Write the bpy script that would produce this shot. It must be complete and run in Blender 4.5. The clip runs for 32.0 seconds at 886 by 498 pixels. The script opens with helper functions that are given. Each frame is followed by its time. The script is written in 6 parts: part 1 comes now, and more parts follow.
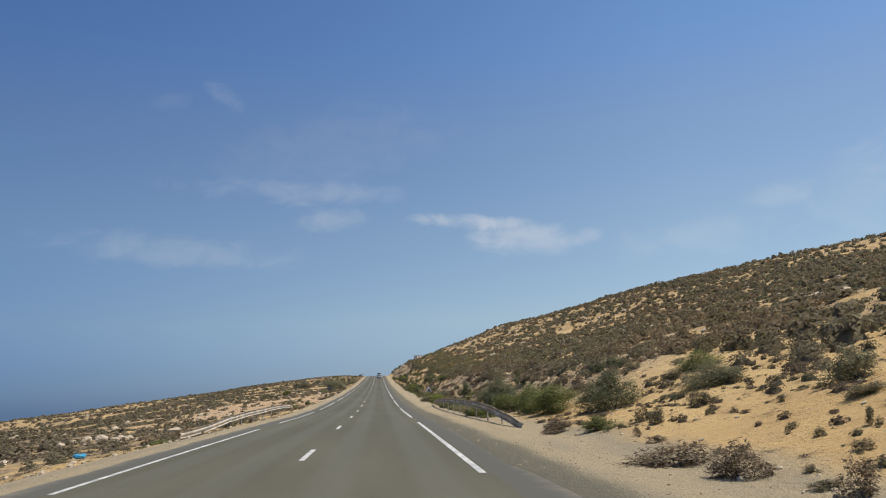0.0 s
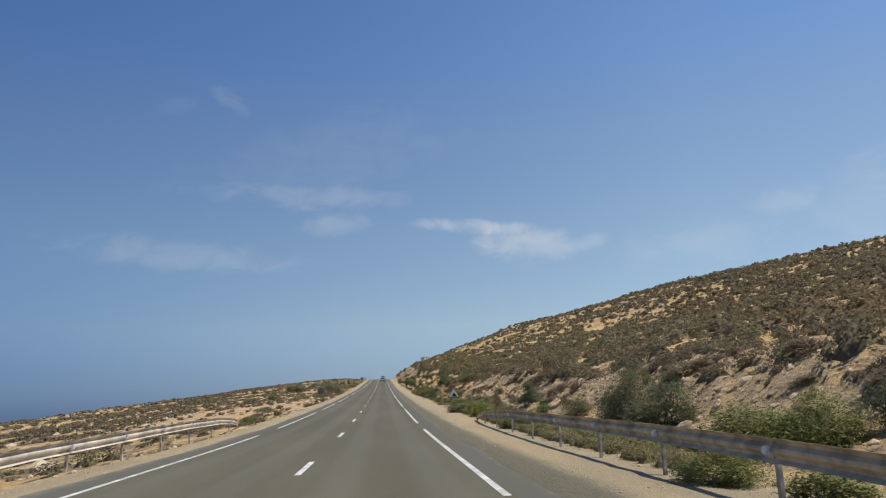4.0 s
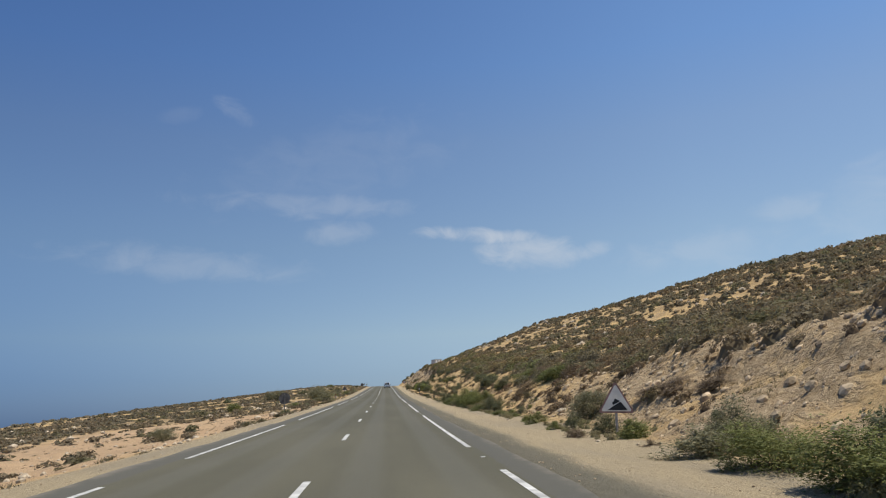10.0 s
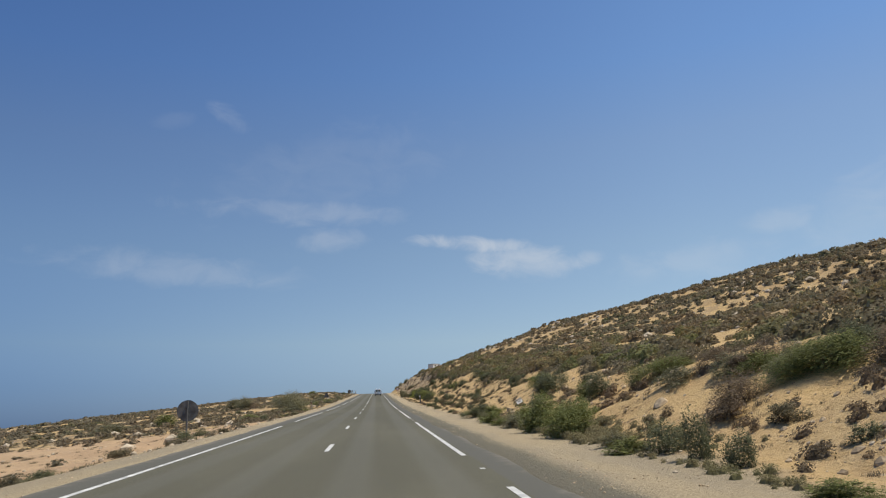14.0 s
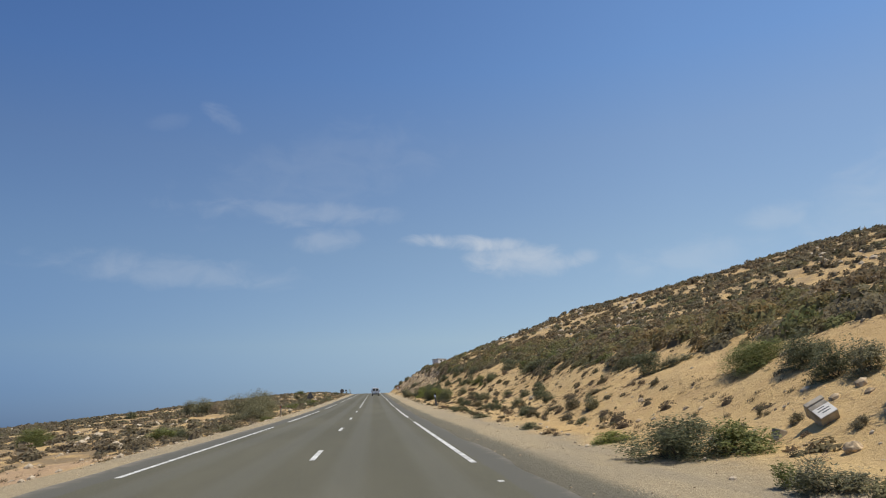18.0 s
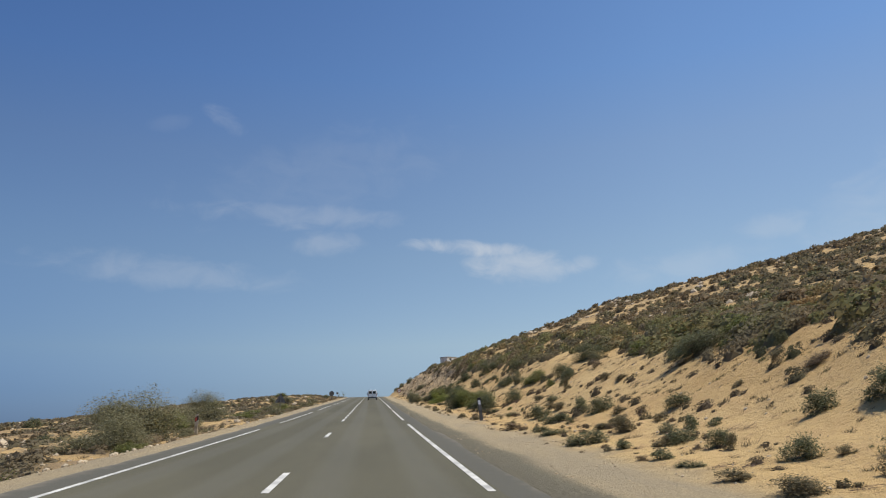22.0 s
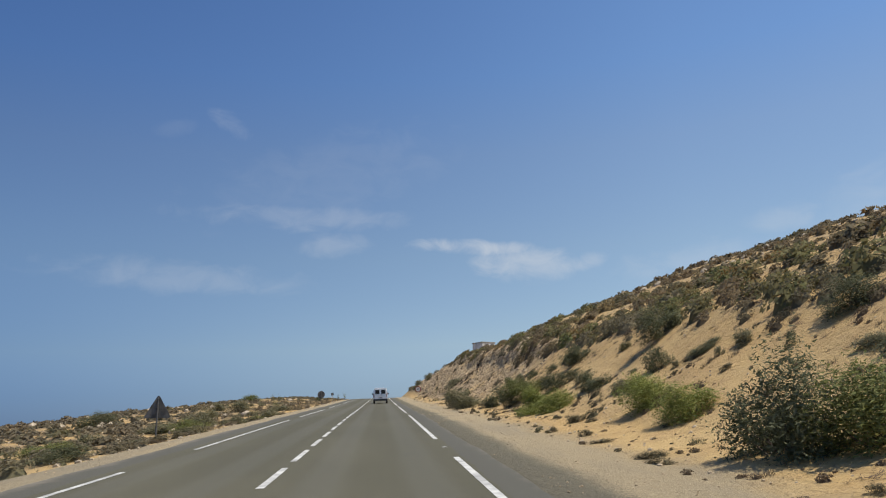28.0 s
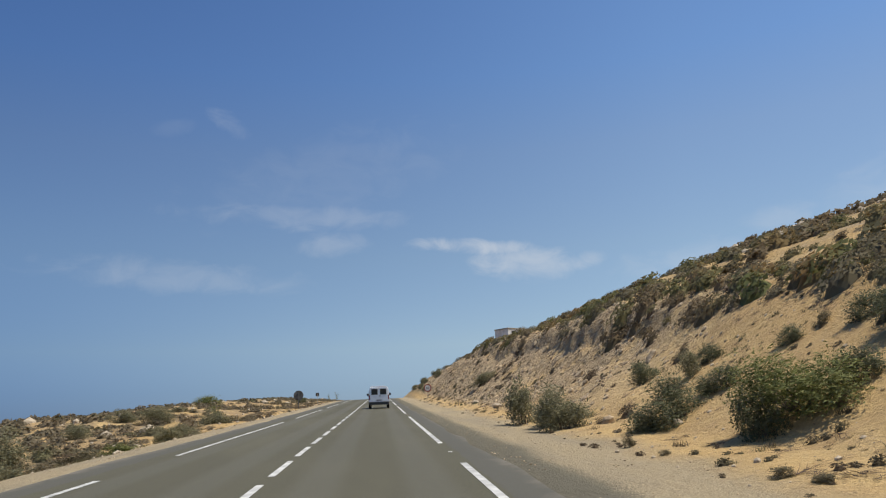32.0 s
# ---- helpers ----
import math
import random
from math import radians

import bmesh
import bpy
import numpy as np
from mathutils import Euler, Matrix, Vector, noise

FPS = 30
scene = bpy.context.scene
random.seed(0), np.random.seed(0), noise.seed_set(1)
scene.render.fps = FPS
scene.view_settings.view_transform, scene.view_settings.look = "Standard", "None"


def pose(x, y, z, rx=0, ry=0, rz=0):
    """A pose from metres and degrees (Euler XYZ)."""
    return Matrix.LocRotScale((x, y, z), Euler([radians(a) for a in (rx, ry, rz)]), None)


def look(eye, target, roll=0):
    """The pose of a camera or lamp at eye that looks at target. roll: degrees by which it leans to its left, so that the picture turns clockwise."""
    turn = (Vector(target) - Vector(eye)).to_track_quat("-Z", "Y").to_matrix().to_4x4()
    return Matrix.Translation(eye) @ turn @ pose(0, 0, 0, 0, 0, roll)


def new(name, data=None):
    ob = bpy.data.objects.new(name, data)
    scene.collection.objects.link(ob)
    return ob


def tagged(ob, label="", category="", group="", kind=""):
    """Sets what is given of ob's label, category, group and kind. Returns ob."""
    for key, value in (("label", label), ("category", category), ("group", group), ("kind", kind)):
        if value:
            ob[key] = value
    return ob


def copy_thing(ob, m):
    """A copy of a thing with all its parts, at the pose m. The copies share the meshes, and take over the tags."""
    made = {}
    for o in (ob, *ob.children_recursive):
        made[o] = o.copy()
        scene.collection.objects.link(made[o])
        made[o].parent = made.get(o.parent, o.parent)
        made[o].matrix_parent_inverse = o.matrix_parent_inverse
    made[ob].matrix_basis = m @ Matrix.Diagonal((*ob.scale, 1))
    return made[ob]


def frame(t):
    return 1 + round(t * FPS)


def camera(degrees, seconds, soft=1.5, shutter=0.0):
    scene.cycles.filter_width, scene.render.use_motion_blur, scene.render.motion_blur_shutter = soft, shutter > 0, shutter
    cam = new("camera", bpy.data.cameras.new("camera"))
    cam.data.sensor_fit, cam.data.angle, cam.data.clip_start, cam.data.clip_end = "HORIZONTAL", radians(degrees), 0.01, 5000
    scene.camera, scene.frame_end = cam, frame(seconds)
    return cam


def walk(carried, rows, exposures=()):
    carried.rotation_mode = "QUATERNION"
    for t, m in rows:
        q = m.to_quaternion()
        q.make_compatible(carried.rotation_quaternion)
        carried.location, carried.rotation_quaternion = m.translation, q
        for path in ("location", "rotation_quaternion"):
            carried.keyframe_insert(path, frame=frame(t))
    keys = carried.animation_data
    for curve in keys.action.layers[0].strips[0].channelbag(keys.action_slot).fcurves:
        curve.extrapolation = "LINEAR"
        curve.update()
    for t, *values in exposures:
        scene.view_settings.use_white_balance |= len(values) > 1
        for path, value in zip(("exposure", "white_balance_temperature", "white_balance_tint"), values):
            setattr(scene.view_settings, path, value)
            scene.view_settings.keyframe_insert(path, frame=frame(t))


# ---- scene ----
cam = camera(63.5, 32.0, 1.15)
walk(cam, [
    (0.0, pose(1.75, 3.56, 1.49, 101.68, 2.28, -4.98)),
    (0.5, pose(1.76, 7.07, 1.54, 101.89, 2.43, -4.99)),
    (1.0, pose(1.76, 10.60, 1.58, 101.92, 2.64, -4.94)),
    (1.5, pose(1.75, 14.16, 1.63, 101.75, 2.59, -4.88)),
    (2.0, pose(1.69, 17.81, 1.67, 101.71, 2.40, -4.69)),
    (2.5, pose(1.71, 21.37, 1.71, 101.62, 1.64, -4.91)),
    (3.0, pose(1.72, 24.96, 1.75, 101.52, 2.07, -4.71)),
    (3.5, pose(1.72, 28.56, 1.78, 102.08, 1.95, -4.74)),
    (5.5, pose(1.73, 43.03, 1.92, 101.66, 2.17, -4.44)),
    (6.0, pose(1.73, 46.72, 1.95, 101.33, 1.05, -4.34)),
    (6.5, pose(1.66, 50.49, 1.98, 101.60, 0.50, -4.47)),
    (7.0, pose(1.59, 54.35, 2.01, 102.11, 1.58, -4.30)),
    (7.5, pose(1.56, 58.25, 2.06, 102.50, 1.63, -4.26)),
    (8.0, pose(1.51, 62.19, 2.11, 102.32, 1.80, -4.15)),
    (8.5, pose(1.46, 66.10, 2.18, 102.38, 1.87, -4.21)),
    (9.0, pose(1.40, 69.93, 2.25, 102.57, 1.89, -4.28)),
    (9.5, pose(1.39, 73.74, 2.34, 102.75, 2.09, -4.27)),
    (10.0, pose(1.39, 77.49, 2.44, 102.76, 2.06, -4.43)),
    (10.5, pose(1.37, 81.32, 2.54, 102.67, 1.86, -4.63)),
    (11.0, pose(1.35, 85.09, 2.64, 102.87, 1.64, -4.70)),
    (11.5, pose(1.34, 88.83, 2.74, 102.86, 1.70, -4.75)),
    (12.0, pose(1.33, 92.53, 2.85, 102.85, 1.68, -4.93)),
    (12.5, pose(1.31, 96.21, 2.95, 102.90, 1.68, -4.94)),
    (13.0, pose(1.31, 99.90, 3.06, 103.09, 1.56, -5.01)),
    (13.5, pose(1.35, 103.65, 3.17, 103.32, 1.54, -5.14)),
    (14.0, pose(1.40, 107.44, 3.29, 103.40, 1.62, -5.16)),
    (14.5, pose(1.42, 111.23, 3.41, 103.70, 1.56, -5.10)),
    (16.5, pose(1.40, 126.11, 3.90, 103.35, 2.35, -5.16)),
    (17.0, pose(1.41, 129.86, 4.03, 103.31, 2.14, -5.35)),
    (17.5, pose(1.43, 133.70, 4.16, 103.18, 2.27, -5.31)),
    (18.0, pose(1.46, 137.60, 4.30, 103.35, 2.12, -5.34)),
    (18.5, pose(1.46, 141.57, 4.43, 103.46, 2.03, -5.31)),
    (19.0, pose(1.52, 145.51, 4.57, 103.47, 1.87, -5.44)),
    (19.5, pose(1.53, 149.49, 4.72, 103.45, 1.93, -5.43)),
    (20.0, pose(1.59, 153.40, 4.86, 103.35, 2.04, -5.39)),
    (20.5, pose(1.58, 157.43, 5.00, 103.32, 2.03, -5.40)),
    (21.0, pose(1.63, 161.46, 5.14, 103.05, 1.89, -5.46)),
    (21.5, pose(1.65, 165.63, 5.29, 103.52, 1.56, -5.55)),
    (22.0, pose(1.67, 169.92, 5.44, 103.71, 1.42, -5.55)),
    (22.5, pose(1.70, 174.31, 5.60, 103.71, 1.40, -5.48)),
    (23.0, pose(1.73, 178.71, 5.76, 103.66, 1.52, -5.44)),
    (23.5, pose(1.78, 182.98, 5.92, 103.81, 1.68, -5.30)),
    (24.0, pose(1.81, 187.08, 6.08, 104.12, 1.92, -5.13)),
    (24.5, pose(1.86, 191.01, 6.23, 103.26, 1.62, -5.10)),
    (25.0, pose(1.89, 194.86, 6.39, 103.33, 1.87, -4.95)),
    (25.5, pose(1.90, 198.67, 6.54, 103.91, 1.84, -5.08)),
    (27.5, pose(1.93, 213.72, 7.18, 103.67, 2.45, -4.69)),
    (28.0, pose(1.93, 217.43, 7.35, 103.71, 2.33, -4.76)),
    (28.5, pose(1.95, 221.00, 7.51, 103.62, 2.07, -4.79)),
    (29.0, pose(1.93, 224.56, 7.67, 103.65, 1.89, -4.83)),
    (29.5, pose(1.95, 227.85, 7.83, 103.77, 1.78, -4.88)),
    (30.0, pose(1.93, 231.13, 7.98, 103.79, 1.99, -4.79)),
    (30.5, pose(1.95, 234.37, 8.13, 103.75, 2.03, -4.86)),
    (31.0, pose(1.96, 237.66, 8.29, 103.57, 2.37, -4.85)),
    (31.5, pose(1.97, 240.98, 8.45, 103.54, 2.60, -4.77)),
    (32.0, pose(1.94, 244.45, 8.62, 103.64, 2.48, -4.84)),
])

# ---- light ----
SUN_EL, SUN_AZ = radians(66), radians(102)
world = bpy.data.worlds.new("sky")
scene.world = world
world.use_nodes = True
wn, wl = world.node_tree.nodes, world.node_tree.links
wn.clear()


def wmath(op, a, b=0.0, c=None):
    n = wn.new("ShaderNodeMath")
    n.operation = op
    for i, v in enumerate((a, b) if c is None else (a, b, c)):
        if isinstance(v, (int, float)):
            n.inputs[i].default_value = v
        else:
            wl.new(v, n.inputs[i])
    return n.outputs[0]


sky = wn.new("ShaderNodeTexSky")
sky.sky_type = "NISHITA"
sky.sun_disc = False
sky.sun_elevation, sky.sun_rotation = SUN_EL, SUN_AZ
sky.altitude, sky.air_density, sky.dust_density, sky.ozone_density = 50, 1.2, 0.35, 3.0
wcoord = wn.new("ShaderNodeTexCoord")
wsep = wn.new("ShaderNodeSeparateXYZ")
wl.new(wcoord.outputs["Generated"], wsep.inputs[0])
w_az = wmath("MULTIPLY", wmath("ARCTAN2", wsep.outputs[0], wsep.outputs[1]), 57.2958)
w_el = wmath("MULTIPLY", wmath("ARCSINE", wsep.outputs[2]), 57.2958)
wdir = wn.new("ShaderNodeCombineXYZ")
wl.new(wmath("MULTIPLY_ADD", w_az, 0.55, -0.85), wdir.inputs[0])
wl.new(wmath("ADD", w_el, 0.7), wdir.inputs[1])
wnoise = wn.new("ShaderNodeTexNoise")
wnoise.inputs["Scale"].default_value, wnoise.inputs["Detail"].default_value = 0.55, 7.0
wnoise.inputs["Roughness"].default_value, wnoise.inputs["Distortion"].default_value = 0.58, 0.6
wl.new(wdir.outputs[0], wnoise.inputs["Vector"])
wisp = wmath("SUBTRACT", wnoise.outputs["Fac"], 0.5)
# azimuth, elevation, half width, half height, tilt, strength of each thin cloud
CLOUDS = [
    (8.2, 13.6, 3.5, 0.55, -0.11, 1.0), (11.7, 12.2, 4.2, 1.05, -0.12, 0.74), (15.8, 11.8, 2.0, 0.6, 0.12, 0.7),
    (-3.5, 14.2, 2.6, 0.8, 0.0, 0.32), (-6.5, 16.3, 7.0, 0.8, -0.03, 0.32), (-15.5, 11.6, 7.0, 1.0, -0.04, 0.28),
    (-12.2, 23.4, 1.3, 0.7, -0.4, 0.28), (-16.0, 22.6, 1.2, 0.5, 0.2, 0.08), (31.5, 13.5, 2.0, 0.8, 0.1, 0.30),
    (26.0, 11.2, 5.5, 1.2, 0.05, 0.26), (38.0, 13.0, 4.0, 3.0, 0.3, 0.24), (-4.0, 19.5, 8.0, 2.5, 0.2, 0.10),
]
cover = 0.0
for a, e, wa, we, tilt, k in CLOUDS:
    da, de = wmath("SUBTRACT", w_az, a), wmath("SUBTRACT", w_el, e)
    de = wmath("SUBTRACT", de, wmath("MULTIPLY", da, tilt))
    r2 = wmath("ADD", wmath("POWER", wmath("ABSOLUTE", wmath("DIVIDE", da, wa)), 2.0), wmath("POWER", wmath("ABSOLUTE", wmath("DIVIDE", de, we)), 2.0))
    blob = wmath("SUBTRACT", 1.0, wmath("MULTIPLY", r2, 0.42))
    blob = wmath("ADD", blob, wmath("MULTIPLY", wisp, 2.6))
    n = wn.new("ShaderNodeMapRange")
    n.interpolation_type = "SMOOTHSTEP"
    wl.new(blob, n.inputs[0])
    n.inputs[1].default_value, n.inputs[2].default_value, n.inputs[3].default_value, n.inputs[4].default_value = 0.0, 1.5, 0.0, k
    cover = wmath("MAXIMUM", cover, n.outputs[0])
wtint = wn.new("ShaderNodeMixRGB")
wtint.blend_type, wtint.inputs[0].default_value = "MULTIPLY", 1.0
wl.new(sky.outputs[0], wtint.inputs[1])
wgrad = wn.new("ShaderNodeValToRGB")
wl.new(wmath("DIVIDE", w_el, 45.0), wgrad.inputs[0])
# haze and depth of the blue by elevation, at half value
TINT = [(0, (0.21, 0.32, 0.62)), (3, (0.312, 0.386, 0.582)), (6, (0.458, 0.481, 0.558)), (13, (0.515, 0.524, 0.556)), (21, (0.515, 0.535, 0.59)), (27, (0.44, 0.53, 0.65)), (40, (0.38, 0.485, 0.635))]
el = wgrad.color_ramp.elements
while len(el) < len(TINT):
    el.new(0.5)
for e, (deg, c) in zip(el, TINT):
    e.position, e.color = deg / 45, (*c, 1)
wside = wn.new("ShaderNodeMixRGB")
wside.use_clamp = False
wclamp = wn.new("ShaderNodeClamp")
wl.new(wmath("MULTIPLY_ADD", w_az, 1 / 60, 35 / 60), wclamp.inputs[0])
wl.new(wclamp.outputs[0], wside.inputs[0])
wside.inputs[1].default_value, wside.inputs[2].default_value = (1.34, 1.51, 1.72, 1), (2.50, 2.39, 2.22, 1)
wboth = wn.new("ShaderNodeMixRGB")
wboth.blend_type, wboth.inputs[0].default_value = "MULTIPLY", 1.0
wl.new(wgrad.outputs[0], wboth.inputs[1])
wl.new(wside.outputs[0], wboth.inputs[2])
wl.new(wboth.outputs[0], wtint.inputs[2])
# the haze over the sea is thinner and deeper blue low down, away from the sun
wlow = wn.new("ShaderNodeMapRange")
wlow.interpolation_type = "SMOOTHSTEP"
wl.new(w_el, wlow.inputs[0])
wlow.inputs[1].default_value, wlow.inputs[2].default_value, wlow.inputs[3].default_value, wlow.inputs[4].default_value = 1.0, 16.0, 1.0, 0.0
wsea = wn.new("ShaderNodeMapRange")
wsea.interpolation_type = "SMOOTHSTEP"
wl.new(w_az, wsea.inputs[0])
wsea.inputs[1].default_value, wsea.inputs[2].default_value, wsea.inputs[3].default_value, wsea.inputs[4].default_value = -38.0, 6.0, 1.0, 0.0
wdeep = wn.new("ShaderNodeMixRGB")
wdeep.blend_type = "MULTIPLY"
wl.new(wmath("MULTIPLY", wlow.outputs[0], wsea.outputs[0]), wdeep.inputs[0])
wl.new(wtint.outputs[0], wdeep.inputs[1])
wdeep.inputs[2].default_value = (0.62, 0.70, 0.84, 1)
wmix = wn.new("ShaderNodeMixRGB")
wl.new(wmath("MULTIPLY", cover, 0.62), wmix.inputs[0])
wl.new(wdeep.outputs[0], wmix.inputs[1])
wmix.inputs[2].default_value = (7.6, 7.9, 8.3, 1)
wbg = wn.new("ShaderNodeBackground")
wbg.inputs[1].default_value = 0.08
wl.new(wmix.outputs[0], wbg.inputs[0])
wout = wn.new("ShaderNodeOutputWorld")
wl.new(wbg.outputs[0], wout.inputs[0])

sun = new("sun", bpy.data.lights.new("sun", "SUN"))
sun.data.energy, sun.data.angle, sun.data.color = 4.15, radians(0.6), (1.0, 0.925, 0.80)
sun.matrix_world = look((0, 0, 0), (-math.sin(SUN_AZ) * math.cos(SUN_EL), -math.cos(SUN_AZ) * math.cos(SUN_EL), -math.sin(SUN_EL)))
scene.view_settings.exposure = 0.12

# ---- materials ----


class Mat:
    """A small helper round one node material."""

    def __init__(self, name, rough=0.8, metal=0.0, spec=0.3):
        self.m = bpy.data.materials.new(name)
        self.m.use_nodes = True
        self.n, self.l = self.m.node_tree.nodes, self.m.node_tree.links
        self.b = self.n["Principled BSDF"]
        self.b.inputs["Roughness"].default_value = rough
        self.b.inputs["Metallic"].default_value = metal
        self.b.inputs["Specular IOR Level"].default_value = spec
        self.pos = self.n.new("ShaderNodeTexCoord").outputs["Object"]

    def set(self, sock, v):
        if isinstance(v, (int, float)):
            sock.default_value = v
        elif isinstance(v, tuple):
            sock.default_value = (*v, 1) if len(v) == 3 else v
        else:
            self.l.new(v, sock)

    def noise(self, scale, detail=4.0, rough=0.55, distort=0.0, vec=None, stretch=None):
        n = self.n.new("ShaderNodeTexNoise")
        v = vec or self.pos
        if stretch:
            mp = self.n.new("ShaderNodeMapping")
            mp.inputs["Scale"].default_value = stretch
            self.l.new(v, mp.inputs[0])
            v = mp.outputs[0]
        self.l.new(v, n.inputs["Vector"])
        n.inputs["Scale"].default_value, n.inputs["Detail"].default_value = scale, detail
        n.inputs["Roughness"].default_value, n.inputs["Distortion"].default_value = rough, distort
        return n.outputs["Fac"]

    def voronoi(self, scale, feature="F1", out="Distance"):
        n = self.n.new("ShaderNodeTexVoronoi")
        n.feature = feature
        self.l.new(self.pos, n.inputs["Vector"])
        n.inputs["Scale"].default_value = scale
        return n.outputs[out]

    def ramp(self, v, lo, hi, a=0.0, b=1.0):
        n = self.n.new("ShaderNodeMapRange")
        n.interpolation_type = "SMOOTHSTEP"
        self.set(n.inputs[0], v)
        for i, q in enumerate((lo, hi, a, b)):
            n.inputs[i + 1].default_value = q
        return n.outputs[0]

    def math(self, op, a, b=0.0):
        n = self.n.new("ShaderNodeMath")
        n.operation = op
        self.set(n.inputs[0], a)
        self.set(n.inputs[1], b)
        return n.outputs[0]

    def mix(self, f, a, b, mode="MIX"):
        n = self.n.new("ShaderNodeMixRGB")
        n.blend_type = mode
        self.set(n.inputs[0], f)
        self.set(n.inputs[1], a)
        self.set(n.inputs[2], b)
        return n.outputs[0]

    def colour(self, v):
        self.set(self.b.inputs["Base Color"], v)
        return self

    def rough(self, v):
        self.set(self.b.inputs["Roughness"], v)
        return self

    def bump(self, v, strength=0.4, dist=0.02):
        n = self.n.new("ShaderNodeBump")
        n.inputs["Strength"].default_value, n.inputs["Distance"].default_value = strength, dist
        self.l.new(v, n.inputs["Height"])
        self.l.new(n.outputs[0], self.b.inputs["Normal"])
        return self

    def translucent(self, col, share):
        """Let part of the light through, as thin leaves do."""
        t = self.n.new("ShaderNodeBsdfTranslucent")
        self.l.new(col, t.inputs[0])
        mx = self.n.new("ShaderNodeMixShader")
        mx.inputs[0].default_value = share
        self.l.new(self.b.outputs[0], mx.inputs[1])
        self.l.new(t.outputs[0], mx.inputs[2])
        self.l.new(mx.outputs[0], self.n["Material Output"].inputs["Surface"])

    def axis(self, i):
        n = self.n.new("ShaderNodeSeparateXYZ")
        self.l.new(self.pos, n.inputs[0])
        return n.outputs[i]

    def rand(self):
        return self.n.new("ShaderNodeObjectInfo").outputs["Random"]


def plain(name, col, rough=0.6, metal=0.0, var=0.12, scale=3.0, spec=0.3, bump=0.0):
    k = Mat(name, rough, metal, spec)
    dark = tuple(c * (1 - var * 1.6) for c in col)
    light = tuple(min(1, c * (1 + var)) for c in col)
    f = k.noise(scale, 5)
    k.colour(k.mix(k.ramp(f, 0.3, 0.7), dark, light))
    if bump:
        k.bump(k.noise(scale * 8, 4), bump, 0.01)
    return k.m


def ground_material():
    k = Mat("sandy_ground", 0.95, 0, 0.1)
    x = k.axis(0)
    big = k.noise(0.09, 5, 0.6)
    mid = k.noise(0.9, 5, 0.6)
    fine = k.noise(14, 4, 0.6)
    sand = k.mix(k.ramp(big, 0.35, 0.65), (0.53, 0.348, 0.142), (0.60, 0.420, 0.188))
    sand = k.mix(k.ramp(mid, 0.40, 0.72, 0, 0.5), sand, (0.45, 0.290, 0.130))
    sand = k.mix(k.ramp(fine, 0.35, 0.7, 0, 0.30), sand, (0.60, 0.445, 0.24))
    # pale limestone rubble
    cells = k.voronoi(3.2, "F1", "Color")
    sepc = k.n.new("ShaderNodeSeparateXYZ")
    k.l.new(cells, sepc.inputs[0])
    up = k.ramp(k.math("ABSOLUTE", x), 15, 24)
    stone = k.math("MULTIPLY", k.math("MULTIPLY", k.ramp(sepc.outputs[0], 0.62, 0.7), up), k.ramp(k.noise(0.22, 4, 0.6), 0.48, 0.62))
    sand = k.mix(k.math("MULTIPLY", stone, 0.5), sand, (0.46, 0.385, 0.28))
    # trodden, rain-worn sand with specks of litter and darker crusts
    rill = k.noise(1.1, 5, 0.65, 0.0, None, (0.45, 1.6, 1.0))
    sand = k.mix(k.ramp(rill, 0.50, 0.68, 0, 0.30), sand, (0.38, 0.248, 0.115))
    speck = k.math("MULTIPLY", k.ramp(k.noise(9, 4, 0.7), 0.57, 0.66), k.ramp(k.noise(0.6, 4, 0.6), 0.40, 0.60, 0.15, 1.0))
    sand = k.mix(k.math("MULTIPLY", speck, 0.65), sand, (0.15, 0.105, 0.068))
    pebble = k.ramp(k.voronoi(11, "F1", "Distance"), 0.10, 0.17, 1, 0)
    sand = k.mix(k.math("MULTIPLY", pebble, k.ramp(k.noise(0.8, 3), 0.42, 0.62, 0, 0.6)), sand, (0.50, 0.42, 0.32))
    # the seaward side and the upper hill carry greyer, litter-covered soil
    open_ground = k.math("MULTIPLY", k.math("MULTIPLY", k.ramp(k.axis(1), 88, 96), k.ramp(k.axis(1), 160, 172, 1, 0)), k.ramp(x, -36, -24))
    left = k.math("MULTIPLY", k.math("MULTIPLY", k.ramp(x, -6.0, -8.5), k.ramp(k.axis(1), 120, 240, 0.95, 0.65)), k.math("SUBTRACT", 1.0, k.math("MULTIPLY", open_ground, 0.8)))
    hill = k.math("MULTIPLY", k.ramp(x, 16, 26), 0.55)
    sand = k.mix(k.math("MULTIPLY", k.math("MULTIPLY", open_ground, k.ramp(x, -5.5, -7.0)), 0.6), sand, k.mix(fine, (0.40, 0.262, 0.170), (0.52, 0.372, 0.255)))
    soil = k.math("MAXIMUM", left, hill)
    litter = k.math("MULTIPLY", soil, k.ramp(k.noise(0.42, 6, 0.68), 0.44, 0.60, 1.0, 0.12))
    sand = k.mix(litter, sand, k.mix(mid, (0.165, 0.122, 0.078), (0.26, 0.20, 0.13)))
    # broken rock in the cuttings
    y = k.axis(1)
    spans = k.math("MAXIMUM", k.math("MULTIPLY", k.ramp(y, 33, 41), k.ramp(y, 104, 128, 1, 0.15)), k.math("MULTIPLY", k.ramp(y, 262, 282), k.ramp(y, 425, 455, 1, 0)))
    face = k.math("MULTIPLY", spans, k.math("MULTIPLY", k.ramp(x, 8.0, 9.4), k.ramp(x, 15.5, 19.5, 1, 0)))
    face = k.math("MULTIPLY", face, k.ramp(k.noise(0.4, 5, 0.6), 0.36, 0.5, 0.35, 1.0))
